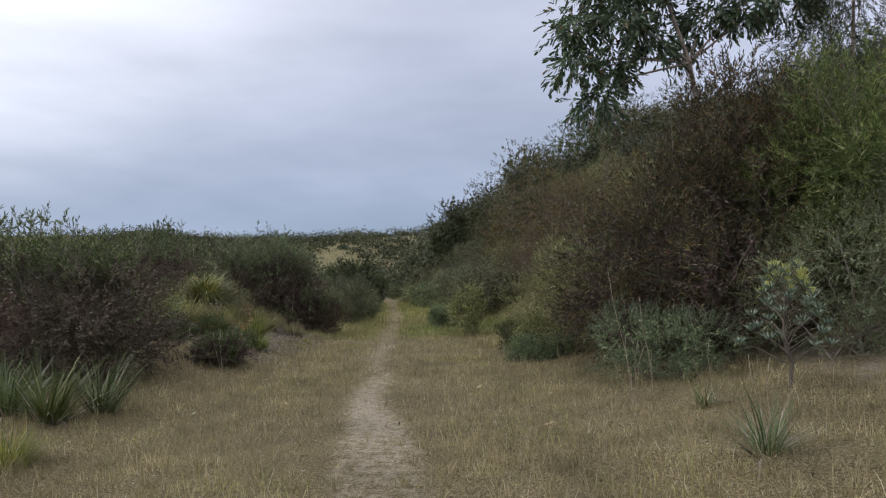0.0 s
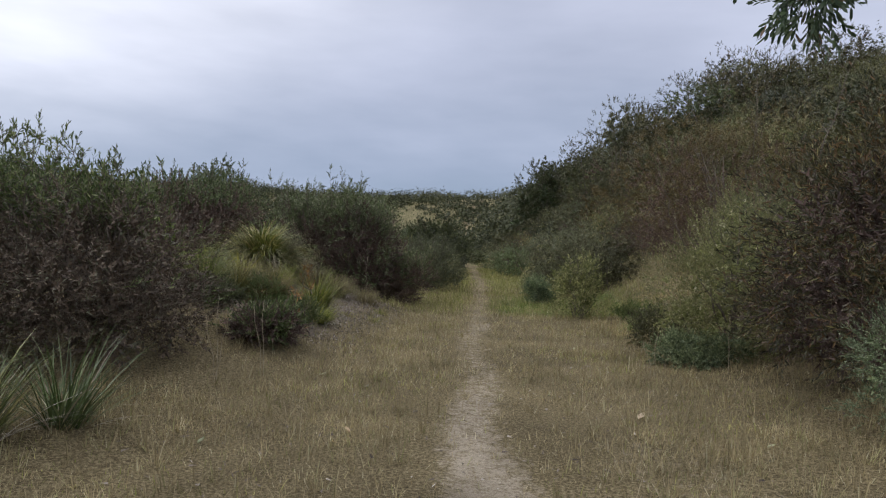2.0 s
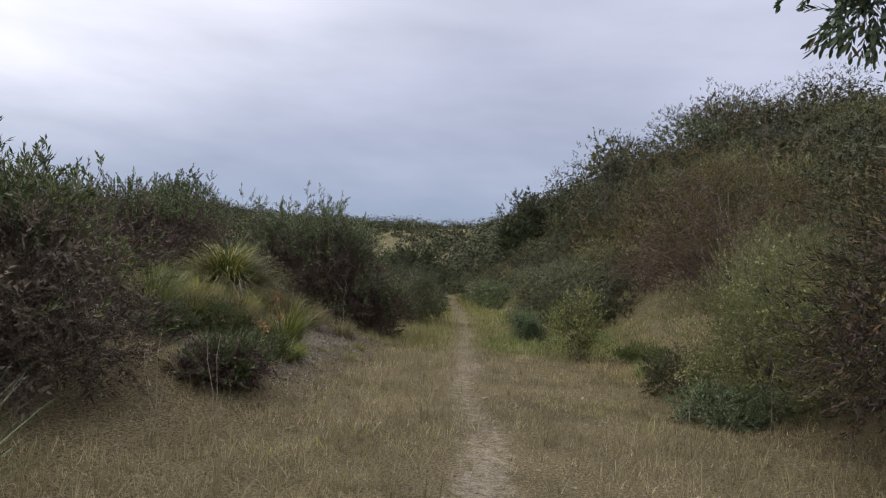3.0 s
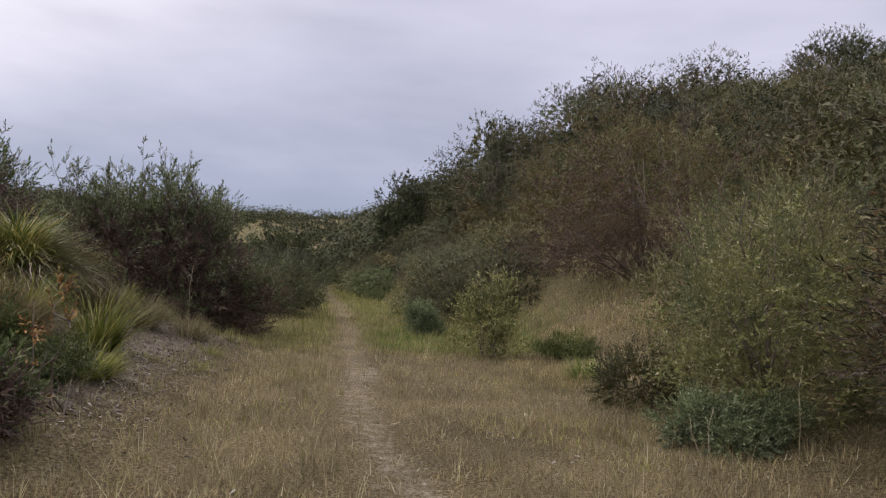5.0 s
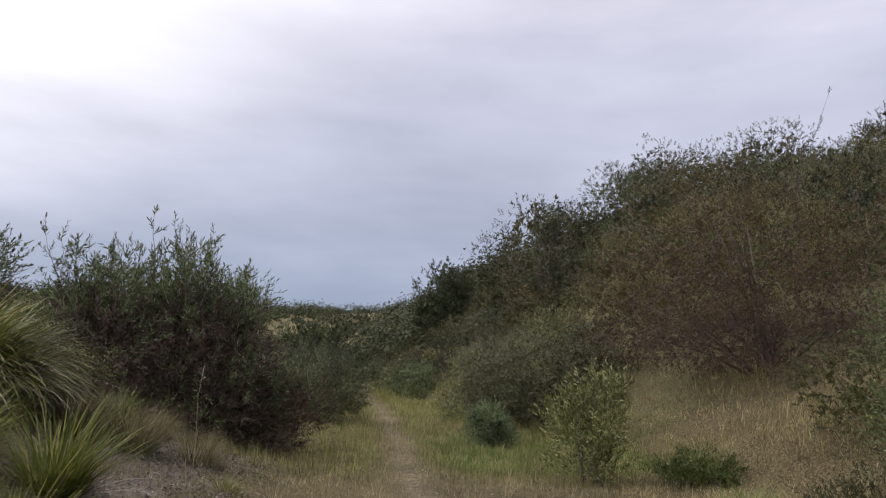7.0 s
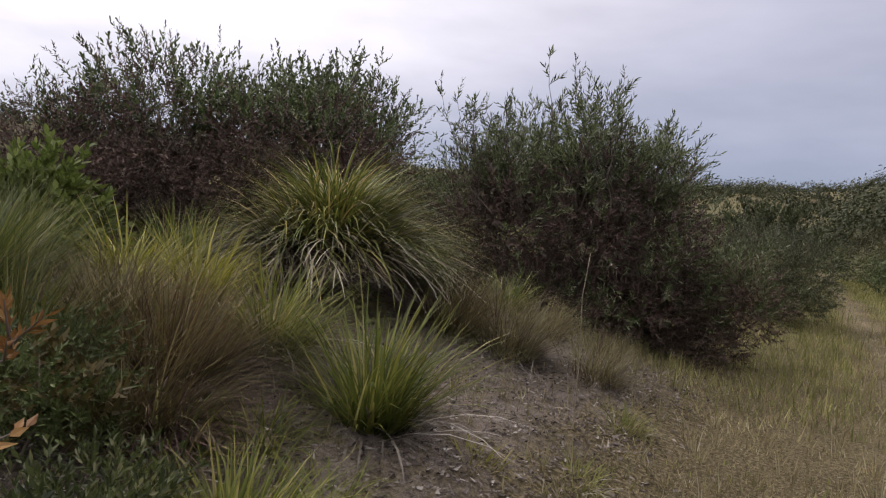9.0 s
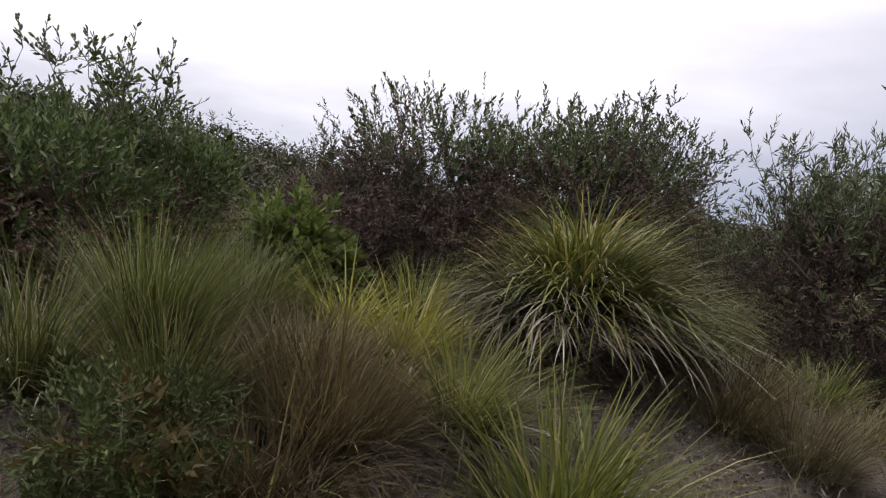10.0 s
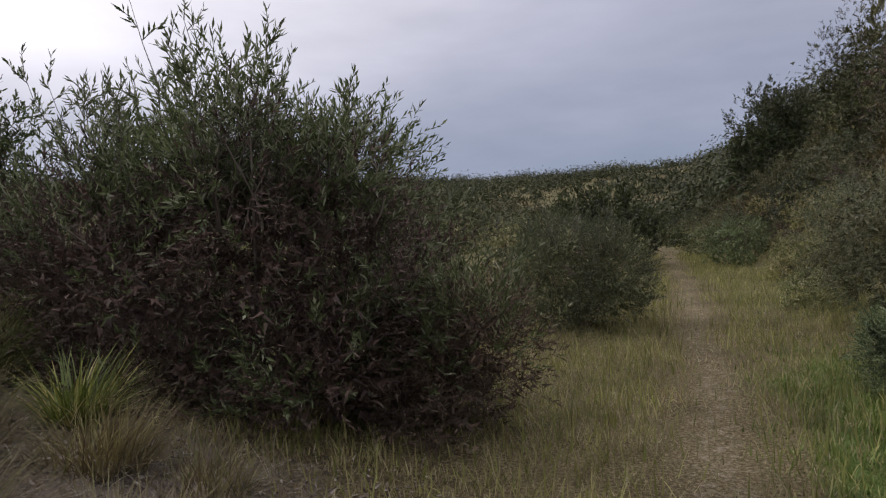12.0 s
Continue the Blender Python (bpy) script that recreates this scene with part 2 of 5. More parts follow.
SILVER = leaf_material("silver_leaf", [(0.0, (0.12, 0.17, 0.12)), (0.7, (0.22, 0.28, 0.22)), (1.0, (0.38, 0.42, 0.33))], 0.5, 0.2)
FLOWER = leaf_material("pale_yellow_bud", [(0.0, (0.25, 0.26, 0.09)), (1.0, (0.48, 0.47, 0.22))], 0.6, 0.3)
TUSSOCK = leaf_material("tussock_blade", [(0.0, (0.068, 0.098, 0.023)), (0.5, (0.150, 0.196, 0.046)), (0.8, (0.285, 0.308, 0.078)), (0.93, (0.450, 0.392, 0.143)), (1.0, (0.600, 0.504, 0.286))], 0.4, 0.25, 0.45)
TUSSOCK_DEAD = leaf_material("dead_blade", [(0.0, (0.10, 0.082, 0.066)), (0.6, (0.285, 0.25, 0.21)), (1.0, (0.60, 0.56, 0.50))], 0.5, 0.15)
BRIGHT_BLADE = leaf_material("bright_green_blade", [(0.0, (0.07, 0.095, 0.02)), (0.6, (0.165, 0.19, 0.038)), (0.9, (0.3, 0.29, 0.075)), (1.0, (0.46, 0.40, 0.18))], 0.5, 0.35, 0.3)
SEDGE = leaf_material("grass_tree_blade", [(0.0, (0.04, 0.062, 0.02)), (0.7, (0.09, 0.13, 0.042)), (1.0, (0.25, 0.28, 0.13))], 0.35, 0.2)
TAWNY = leaf_material("tawny_blade", [(0.0, (0.085, 0.064, 0.038)), (0.45, (0.165, 0.13, 0.068)), (0.8, (0.19, 0.19, 0.075)), (1.0, (0.38, 0.32, 0.18))], 0.6, 0.25)
STRAW = leaf_material("straw_blade", [(0.0, (0.182, 0.147, 0.077)), (0.4, (0.342, 0.278, 0.154)), (0.75, (0.482, 0.404, 0.242)), (0.88, (0.235, 0.252, 0.088)), (1.0, (0.696, 0.619, 0.443))], 0.65, 0.35, 0.2, 0.8)
MEADOW = leaf_material("meadow_blade", [(0.0, (0.15, 0.17, 0.045)), (0.6, (0.27, 0.275, 0.09)), (1.0, (0.47, 0.42, 0.19))], 0.6, 0.35, 0.2)
CHIP = leaf_material("dead_leaf_litter", [(0.0, (0.040, 0.032, 0.028)), (0.5, (0.153, 0.124, 0.109)), (0.85, (0.295, 0.254, 0.224)), (1.0, (0.543, 0.496, 0.448))], 0.8, 0.05, 0.2, 0.4)
LIME = leaf_material("lush_green_blade", [(0.0, (0.09, 0.13, 0.03)), (0.6, (0.17, 0.235, 0.055)), (1.0, (0.33, 0.38, 0.13))], 0.45, 0.35)
PALE_LEAF = leaf_material("bleached_leaf", [(0.0, (0.5, 0.46, 0.36)), (1.0, (0.7, 0.66, 0.55))], 0.6, 0.1)


# ---- the shape of the land ----
def smooth(a, b, x):
    t = np.clip((np.asarray(x, float) - a) / (b - a), 0, 1)
    return t * t * (3 - 2 * t)


def waves(x, y, s, k=0.0):
    return (np.sin(x * s + 1.3 * np.sin(y * s * 0.7 + k)) + np.sin(y * s * 1.13 + 1.1 * np.sin(x * s * 0.9 + 2 + k))) * 0.5


FOOT_Y, FOOT_X = (-40, 0, 8, 14, 17, 20, 24, 30, 40, 60, 100, 200), (9, 6.5, 5.0, 3.3, 2.0, 1.5, 1.1, 0.5, -0.8, -3.8, -6, -6)


def foot(y):
    """Where the dune on the east side begins."""
    return np.interp(y, FOOT_Y, FOOT_X)


def track(y):
    """The middle of the trodden path."""
    return np.interp(y, (-60, 2, 5, 8, 10, 14, 20, 30, 45, 70), (1.0, -0.35, -0.62, -0.95, -1.08, -1.32, -1.5, -2.0, -3.2, -9.0))


def height(x, y):
    x, y = np.asarray(x, float), np.asarray(y, float)
    z = 0.025 * waves(x, y, 1.7) + 0.05 * waves(x, y, 0.45, 1)
    z = z * (0.35 + 0.65 * smooth(0.8, 3.5, abs(x - track(y))))
    z = z - 0.03 * np.exp(-((x - track(y)) / 0.35) ** 2) * smooth(120, 60, y)
    z = z + 0.13 * np.clip(x - 1.2, 0, 30) * smooth(60, 30, abs(y))
    bank = smooth(9, 12, y) * smooth(19.5, 16.5, y)
    z = z + np.minimum((0.10 + 0.2 * bank) * np.clip(-2.9 - x, 0, None), 0.32 + 0.4 * bank)
    d = x - foot(y)
    rise = np.where(d > 0, d * np.interp(y, (8, 18, 26, 36), (0.42, 0.52, 0.75, 1.0)), 0)
    crest = np.interp(y, (14, 24, 30, 40), (5, 7, 11, 18))
    rise = crest * (1 - np.exp(-rise / crest)) * smooth(-60, 0, y)
    z = z + rise * (0.9 + 0.1 * waves(x, y, 0.25, 2))
    z = z + 8.2 * smooth(-16, -75, x) * (0.85 + 0.22 * waves(x, y, 0.06, 3))
    far = smooth(70, 190, y) * 13.5 * (0.93 + 0.12 * waves(x, y, 0.045, 1.5))
    z = np.maximum(z, far) + 0.25 * np.minimum(z, far) * smooth(60, 90, y)
    return z * smooth(1800, 500, np.hypot(x, y))


def at(x, y, sink=0.03):
    return (x, y, float(height(x, y)) - sink)


def spread(lo, hi, step, reach, grow=1.22):
    """Grid lines: even between lo and hi, wider and wider beyond."""
    mid = list(np.arange(lo, hi + step * 0.5, step))
    a, b, s = [], [], step
    while not b or b[-1] < reach:
        s *= grow
        b.append((b[-1] if b else mid[-1]) + s)
        a.append((a[-1] if a else mid[0]) - s)
    return np.array(a[::-1] + mid + b)


def mesh_from(name, verts, faces_flat, sizes, mat, smooth_shade=False):
    me = bpy.data.meshes.new(name)
    me.vertices.add(len(verts))
    me.vertices.foreach_set("co", np.ascontiguousarray(verts, dtype=np.float32).ravel())
    sizes = np.asarray(sizes, np.int32)
    me.loops.add(int(sizes.sum()))
    me.loops.foreach_set("vertex_index", np.ascontiguousarray(faces_flat, dtype=np.int32).ravel())
    me.polygons.add(len(sizes))
    me.polygons.foreach_set("loop_start", np.concatenate(([0], np.cumsum(sizes)[:-1])).astype(np.int32))
    me.polygons.foreach_set("loop_total", sizes)
    me.polygons.foreach_set("use_smooth", np.full(len(sizes), smooth_shade))
    me.materials.append(mat)
    me.update(calc_edges=True)
    return me


def make_ground():
    xs, ys = spread(-9.0, 7.0, 0.13, 2500), spread(-1.0, 27.0, 0.15, 2500)
    gx, gy = np.meshgrid(xs, ys)
    z = height(gx, gy)
    v = np.stack([gx.ravel(), gy.ravel(), z.ravel()], 1)
    nx, ny = len(xs), len(ys)
    i = (np.arange(ny - 1)[:, None] * nx + np.arange(nx - 1)[None]).ravel()
    f = np.stack([i, i + 1, i + nx + 1, i + nx], 1)
    me = mesh_from("ground", v, f, np.full(len(f), 4), GROUND, True)
    px, py = v[:, 0], v[:, 1]
    off = abs(px - track(py) - 0.12 * waves(px, py, 1.1))
    wear = (0.40 + 0.06 * smooth(20, 15, py) - 0.02 * smooth(7.5, 5.5, py)) * smooth(0.55, 0.05, off - 0.22 * smooth(8, 5, py)) * smooth(70, 40, py) + 0.14 * np.exp(-((px + 0.8) / 1.1) ** 2 - ((py - 7.2) / 2.2) ** 2) * smooth(0.9, 0.2, off)
    wear = np.clip(wear + 0.36 * smooth(0.2, 0.9, waves(px, py, 0.9, 4)) * smooth(3.5, 1.5, abs(px + 1)) * smooth(25, 18, py), 0, 1)
    litter = 0.55 * smooth(-2.4, -3.9, px) * smooth(10.5, 12.0, py) * smooth(19, 17.3, py) * smooth(-8.5, -6.5, px)
    litter = np.maximum(litter, 0.42 * smooth(3.3, 4.3, px) * smooth(14, 11, py))
    green = 0.95 * smooth(-1.45, -0.3, px - 0.25 * waves(px, py, 2.3)) * smooth(2.4, 1.4, px) * smooth(17.6, 18.4, py) * smooth(23.5, 21.5, py)
    green = np.maximum(green, 0.4 * smooth(17, 20, py) * smooth(0.3, 0.8, off))
    green = np.maximum(green, 0.5 * smooth(45, 60, py) * smooth(95, 75, py))
    for key, values in (("wear", wear), ("litter", litter), ("green", green)):
        me.attributes.new(key, "FLOAT", "POINT").data.foreach_set("value", values.astype(np.float32))
    return tagged(new("ground", me), "dry dune valley floor with thatch, sand and a trodden path", "ground", kind="structure")


make_ground()


# ---- builders ----
def unit(v):
    return v / np.maximum(np.linalg.norm(v, axis=-1, keepdims=True), 1e-9)


def leaf_quads(base, along, side, length, width):
    """Narrow leaves, each one lozenge, a little bent."""
    length, width = length[:, None], width[:, None]
    bend = np.cross(along, side)
    mid = base + along * length * 0.45 + bend * length * 0.06
    v = np.stack([base, mid + side * width * 0.5, base + along * length, mid - side * width * 0.5], 1).reshape(-1, 3)
    return v, np.arange(len(v))


def leaf_mesh(name, mat, sets, corners=4):
    """corners 3: small leaves of which little shows, as plain triangles."""
    v = np.concatenate([s[0] for s in sets])
    if corners == 6:
        # a leaf seen close by: widest over its middle half, with a short point
        q = v.reshape(-1, 4, 3)
        half, mid = (q[:, 1] - q[:, 3]) * 0.5, (q[:, 1] + q[:, 3]) * 0.5
        lo, hi = q[:, 0] * 0.45 + mid * 0.55, q[:, 2] * 0.5 + mid * 0.5
        v = np.stack([q[:, 0], lo + half * 0.9, hi + half, q[:, 2], hi - half, lo - half * 0.9], 1).reshape(-1, 3)
    if corners == 3:
        q = v.reshape(-1, 4, 3)
        half = (q[:, 1] - q[:, 3]) * 0.5
        v = np.stack([q[:, 0] + half, q[:, 2], q[:, 0] - half], 1).reshape(-1, 3)
    return mesh_from(name, v, np.arange(len(v)), np.full(len(v) // corners, corners), mat)


def shoots(rng, lobes, count, span, per, length, width, up=0.45, open_angle=50, shell=0.6, low=-0.45, floor=0.06, band=None, outward=0.8, tight=0.0):
    """Leafy shoots that stand out from a crown made of several lobes. band: the heights between which they grow; tight: 1 for a smooth dense dome."""
    lobes = np.array(lobes)
    w = lobes[:, 3] * lobes[:, 4] + lobes[:, 4] * lobes[:, 5]
    # shoots stand in sprays, with gaps between
    hub = unit(rng.normal(size=(max(count // 9, 12) * 3, 3)))
    hub = hub[hub[:, 2] > low]
    pick = rng.integers(len(hub), size=count)
    k = (pick * 7919) % 1009
    k = np.searchsorted(np.cumsum(w / w.sum()), (k + 0.5) / 1009)
    if tight:
        k = np.searchsorted(np.cumsum(w / w.sum()), rng.random(count) * 0.9999)
    d = unit(hub[pick] + (0.16 + 0.6 * tight) * rng.normal(size=(count, 3)))
    reach = 1 + (1 - 0.75 * tight) * (0.36 * ((pick * 31) % 17) / 16 - 0.18)
    r = (shell + (1 - shell) * rng.random(count) ** 0.6) * reach
    start = lobes[k, :3] + lobes[k, 3:6] * d * r[:, None]
    # a shoot that begins deep inside another lobe would never be seen
    deep = np.zeros(count, bool)
    for c in lobes:
        deep |= (((start - c[:3]) / c[3:6]) ** 2).sum(1) < (shell * 0.8) ** 2
    keep = ~deep & (start[:, 2] > floor)
    if band is not None:
        keep &= (start[:, 2] > band[0] + 0.18 * rng.normal(size=count)) & (start[:, 2] < band[1] + 0.18 * rng.normal(size=count))
    start, d = start[keep], d[keep]
    n = len(start)
    way = unit(d * outward + np.array([0, 0, up]) + 0.35 * rng.normal(size=(n, 3)))
    ln = span * (0.55 + 0.9 * rng.random(n))
    s = (np.arange(per) + 0.6) / per
    base = start[:, None] + way[:, None] * (ln[:, None] * s[None])[..., None]
    base[..., 2] -= 0.12 * ln[:, None] * s[None] ** 2
    ref = unit(np.cross(way, rng.normal(size=(n, 3))))
    ref2 = np.cross(way, ref)
    ang = 2.4 * np.arange(per)[None] + rng.random((n, 1)) * 6.28
    rad = ref[:, None] * np.cos(ang)[..., None] + ref2[:, None] * np.sin(ang)[..., None]
    a = np.radians(open_angle) * (0.6 + 0.7 * rng.random((n, per, 1))) * (1 - 0.5 * s[None, :, None])
    along = unit(way[:, None] * np.cos(a) + rad * np.sin(a))
    face = rad + 0.5 * rng.normal(size=(n, per, 3))
    if tight:
        # the leaves of a dense dome lie over one another like shingles, facing out
        along = unit(along - tight * 0.75 * d[:, None] * (along * d[:, None]).sum(-1, keepdims=True))
        face = (1 - tight) * face + tight * (d[:, None] + np.array([0, 0, 0.3]) + 0.35 * rng.normal(size=(n, per, 3)))
    side = unit(np.cross(along, face))
    m = n * per
    along, side, base = along.reshape(m, 3), side.reshape(m, 3), base.reshape(m, 3)
    lw = (0.6 + 0.7 * rng.random(m))
    base[:, 2] = np.maximum(base[:, 2], 0.02)
    return leaf_quads(base, along, side, length * lw, width * (0.7 + 0.6 * rng.random(m)))


def tubes(paths, sides=5):
    """Tapered stems; each path is a list of (x, y, z, radius)."""
    vs, fs, sizes, o = [], [], [], 0
    for p in paths:
        p = np.array(p, float)
        t = unit(np.gradient(p[:, :3], axis=0))
        a = unit(np.cross(t, np.array([0.31, 0.17, 0.93]) if abs(t[0, 2]) < 0.9 else np.array([1.0, 0.1, 0.0])))
        b = np.cross(t, a)
        ang = np.arange(sides) * 2 * math.pi / sides
        ring = p[:, None, :3] + p[:, None, 3:4] * (a[:, None] * np.cos(ang)[None, :, None] + b[:, None] * np.sin(ang)[None, :, None])
        vs.append(ring.reshape(-1, 3))
        for i in range(len(p) - 1):
            for j in range(sides):
                fs += [o + i * sides + j, o + i * sides + (j + 1) % sides, o + (i + 1) * sides + (j + 1) % sides, o + (i + 1) * sides + j]
                sizes.append(4)
        fs += [o + (len(p) - 1) * sides + j for j in range(sides)]
        sizes.append(sides)
        o += len(p) * sides
    return np.concatenate(vs), fs, sizes


def stem_mesh(name, paths, mat, sides=5):
    return mesh_from(name, *tubes(paths, sides), mat, True)


def child(name, me, parent, label=""):
    ob = new(name, me)
    ob.parent = parent
    return tagged(ob, label)


def base_empty(name, place, label, category, group="", turn=0.0, scale=1.0):
    e = new(name)
    e.empty_display_size = 0.2
    e.matrix_basis = pose(*place, 0, 0, turn) @ Matrix.Scale(scale, 4)
    return tagged(e, label, category, group)


def make_lobes(rng, rx, ry, h, count, lumps=0.45, skirt=True):
    """A crown of uneven lobes inside rx, ry and h, and low ones that reach the ground."""
    out = [(0, 0, h * 0.45, rx * 0.66, ry * 0.66, h * 0.44)]
    for i in range(count):
        a = 2 * math.pi * (i + rng.random() * 0.8) / count
        q = 0.42 + 0.4 * rng.random()
        s = lumps * (0.6 + 0.65 * rng.random())
        zc = h * (0.3 + 0.42 * rng.random()) * (1.1 - 0.35 * q)
        out.append((rx * q * math.cos(a), ry * q * math.sin(a), zc, rx * s, ry * s, min(h * 0.42 * (0.6 + 0.55 * rng.random()), zc * 0.95)))
        if skirt:
            a += 0.5
            out.append((rx * 0.6 * math.cos(a), ry * 0.6 * math.sin(a), h * 0.16, rx * 0.36, ry * 0.36, h * (0.15 + 0.08 * rng.random())))
    return out


def bush_stems(rng, lobes, count, thick):
    paths = []
    for i in range(count):
        c = lobes[rng.integers(len(lobes))]
        d = unit(rng.normal(size=3))
        end = np.array([c[0] + c[3] * d[0] * 0.7, c[1] + c[4] * d[1] * 0.7, c[2] + c[5] * abs(d[2]) * 0.75])
        b = np.array([rng.normal() * 0.12, rng.normal() * 0.12, -0.05])
        mid = b * 0.5 + end * 0.5 + np.array([0, 0, 0.08 * end[2]]) + 0.06 * rng.normal(size=3)
        paths.append([(*b, thick), (*(b * 0.6 + mid * 0.4), thick * 0.8), (*mid, thick * 0.6), (*end, thick * 0.22)])
    return paths


def spire(rng, x, y, z0, z1, sway=0.2):
    """One long shoot above the crown, leaning and a little crooked."""
    k = 7
    t = np.linspace(0, 1, k)
    way = rng.normal(size=2) * 0.2 * (z1 - z0)
    px = x + way[0] * t + sway * np.cumsum(rng.normal(size=k)) * 0.18
    py = y + way[1] * t + sway * np.cumsum(rng.normal(size=k)) * 0.18
    return [(px[i], py[i], z0 + (z1 - z0) * t[i], 0.009 * (1 - 0.8 * t[i])) for i in range(k)]


def spire_leaves(rng, path, per, length, width):
    """Side twigs of one long shoot, leafy all along: their stems and their leaves."""
    p = np.array(path)[:, :3]
    rise = p[-1, 2] - p[0, 2]
    twigs, base, along = [], [], []
    for j in range(max(per // 10, 4)):
        t = 1.0 if j == 0 else 0.12 + 0.86 * rng.random()
        i = min(int(t * (len(p) - 1)), len(p) - 2)
        f = t * (len(p) - 1) - i
        b = p[i] * (1 - f) + p[i + 1] * f
        a = 6.28 * rng.random()
        out = np.array([math.cos(a), math.sin(a), 0.35 + 0.9 * rng.random()]) if j else np.array([0.3 * math.cos(a), 0.3 * math.sin(a), 1.0])
        out = out / np.linalg.norm(out)
        ln = (0.08 + 0.22 * rng.random()) * (1.15 - 0.6 * t) * min(1.3, 0.6 + rise)
        bow = np.array([0, 0, -0.15 + 0.35 * rng.random()]) * ln
        twigs.append([(*b, 0.004), (*(b + out * ln * 0.55), 0.003), (*(b + out * ln + bow), 0.0015)])
        k = 10
        u = (np.arange(k) + 0.4 + 0.4 * rng.random(k)) / k
        base.append(b + out * ln * u[:, None] + bow * (u ** 2)[:, None])
        turn = unit(np.cross(out, rng.normal(size=(k, 3))))
        along.append(unit(out * (0.75 + 0.25 * u[:, None]) + turn * (0.9 - 0.4 * u[:, None]) + np.array([0, 0, 0.12])))
    base, along = np.concatenate(base), np.concatenate(along)
    n = len(base)
    side = unit(np.cross(along, rng.normal(size=(n, 3))))
    return twigs, leaf_quads(base, along, side, length * (0.6 + 0.7 * rng.random(n)), width * (0.7 + 0.6 * rng.random(n)))


def bush(name, place, rx, ry, h, seed, label, mat, dead=None, count=2600, per=11, span=0.3, leaf=(0.075, 0.016), lobes=7, spires=0, dead_top=0.7, up=0.45,
         live_from=0.0, group="", stems=14, lumps=0.45, spire_rise=0.55, category="shrub", bark=None, turn=0.0, inner=True, angle=50, corners=4, skirt=True, tall=(), low_live=0.0, outward=0.8, tight=0.0):
    """A shrub: stems, a crown of live leaves, and where it has them a skirt of dead ones."""
    rng = np.random.default_rng(seed)
    e = base_empty(name, place, label, category, group, turn)
    lb = make_lobes(rng, rx, ry, h, lobes, lumps, skirt)
    paths = bush_stems(rng, lb, stems, 0.004 + 0.008 * h)
    sets = [shoots(rng, lb, count, span, per, leaf[0], leaf[1], up, angle, 0.6 + 0.28 * tight, band=(live_from * h, 99) if live_from else None, outward=outward, tight=tight)]
    if low_live:
        sets.append(shoots(rng, lb, int(count * low_live), span, per, leaf[0], leaf[1], up, angle, 0.85))
    for x, y, top, bushy in tall:
        for j in range(bushy):
            p = spire(rng, x + 0.12 * rng.normal(), y + 0.12 * rng.normal(), h * 0.6, top - 0.35 * h * 0.5 * rng.random() * (j > 0))
            twigs, leaves = spire_leaves(rng, p, 130, leaf[0], leaf[1])
            paths += [p] + twigs
            sets.append(leaves)
    for i in range(spires):
        a, q = rng.random() * 6.28, 0.75 * math.sqrt(rng.random())
        x, y = rx * q * math.cos(a), ry * q * math.sin(a)
        top = h * (0.72 + 0.2 * (1 - q))
        p = spire(rng, x, y, top * 0.75, top + spire_rise * h * 0.3 * (0.5 + rng.random()))
        twigs, leaves = spire_leaves(rng, p, 80, leaf[0] * 0.95, leaf[1])
        paths += [p] + twigs
        sets.append(leaves)
    tagged(child("branchwork", stem_mesh("branchwork", paths, bark or BARK), e, "thin grey-brown woody stems"), kind="stuff")
    child("crown", leaf_mesh("crown", mat, sets, corners), e)
    small = [(c[0] * 0.92, c[1] * 0.9, c[2] * 0.92, c[3] * 0.82, c[4] * 0.82, c[5] * 0.82) for c in lb]
    if dead:
        k = int(count * 1.0)
        sets = [shoots(rng, lb, k, span * 0.8, per, leaf[0] * 0.75, leaf[1] * 0.75, 0.45, 60, 0.55, -0.8, band=(0, dead_top * h)),
                shoots(rng, small, k // 3, span, per, leaf[0] * 1.1, leaf[1] * 1.7, 0.3, 70, 0.3, -0.8, band=(0, h * 0.8))]
        child("dead_foliage", leaf_mesh("dead_foliage", dead, sets, 3), e, "brown dead leaves and twigs")
    elif inner:
        sets = [shoots(rng, small, count // (3 if tight else 5), span, per, leaf[0] * 1.5, leaf[1] * 2.4, 0.1, 70, 0.3 + 0.4 * tight, -0.8, tight=tight * 0.8)]
        child("inner_foliage", leaf_mesh("inner_foliage", mat, sets, 3), e, "dense shaded inner leaves")
    return e


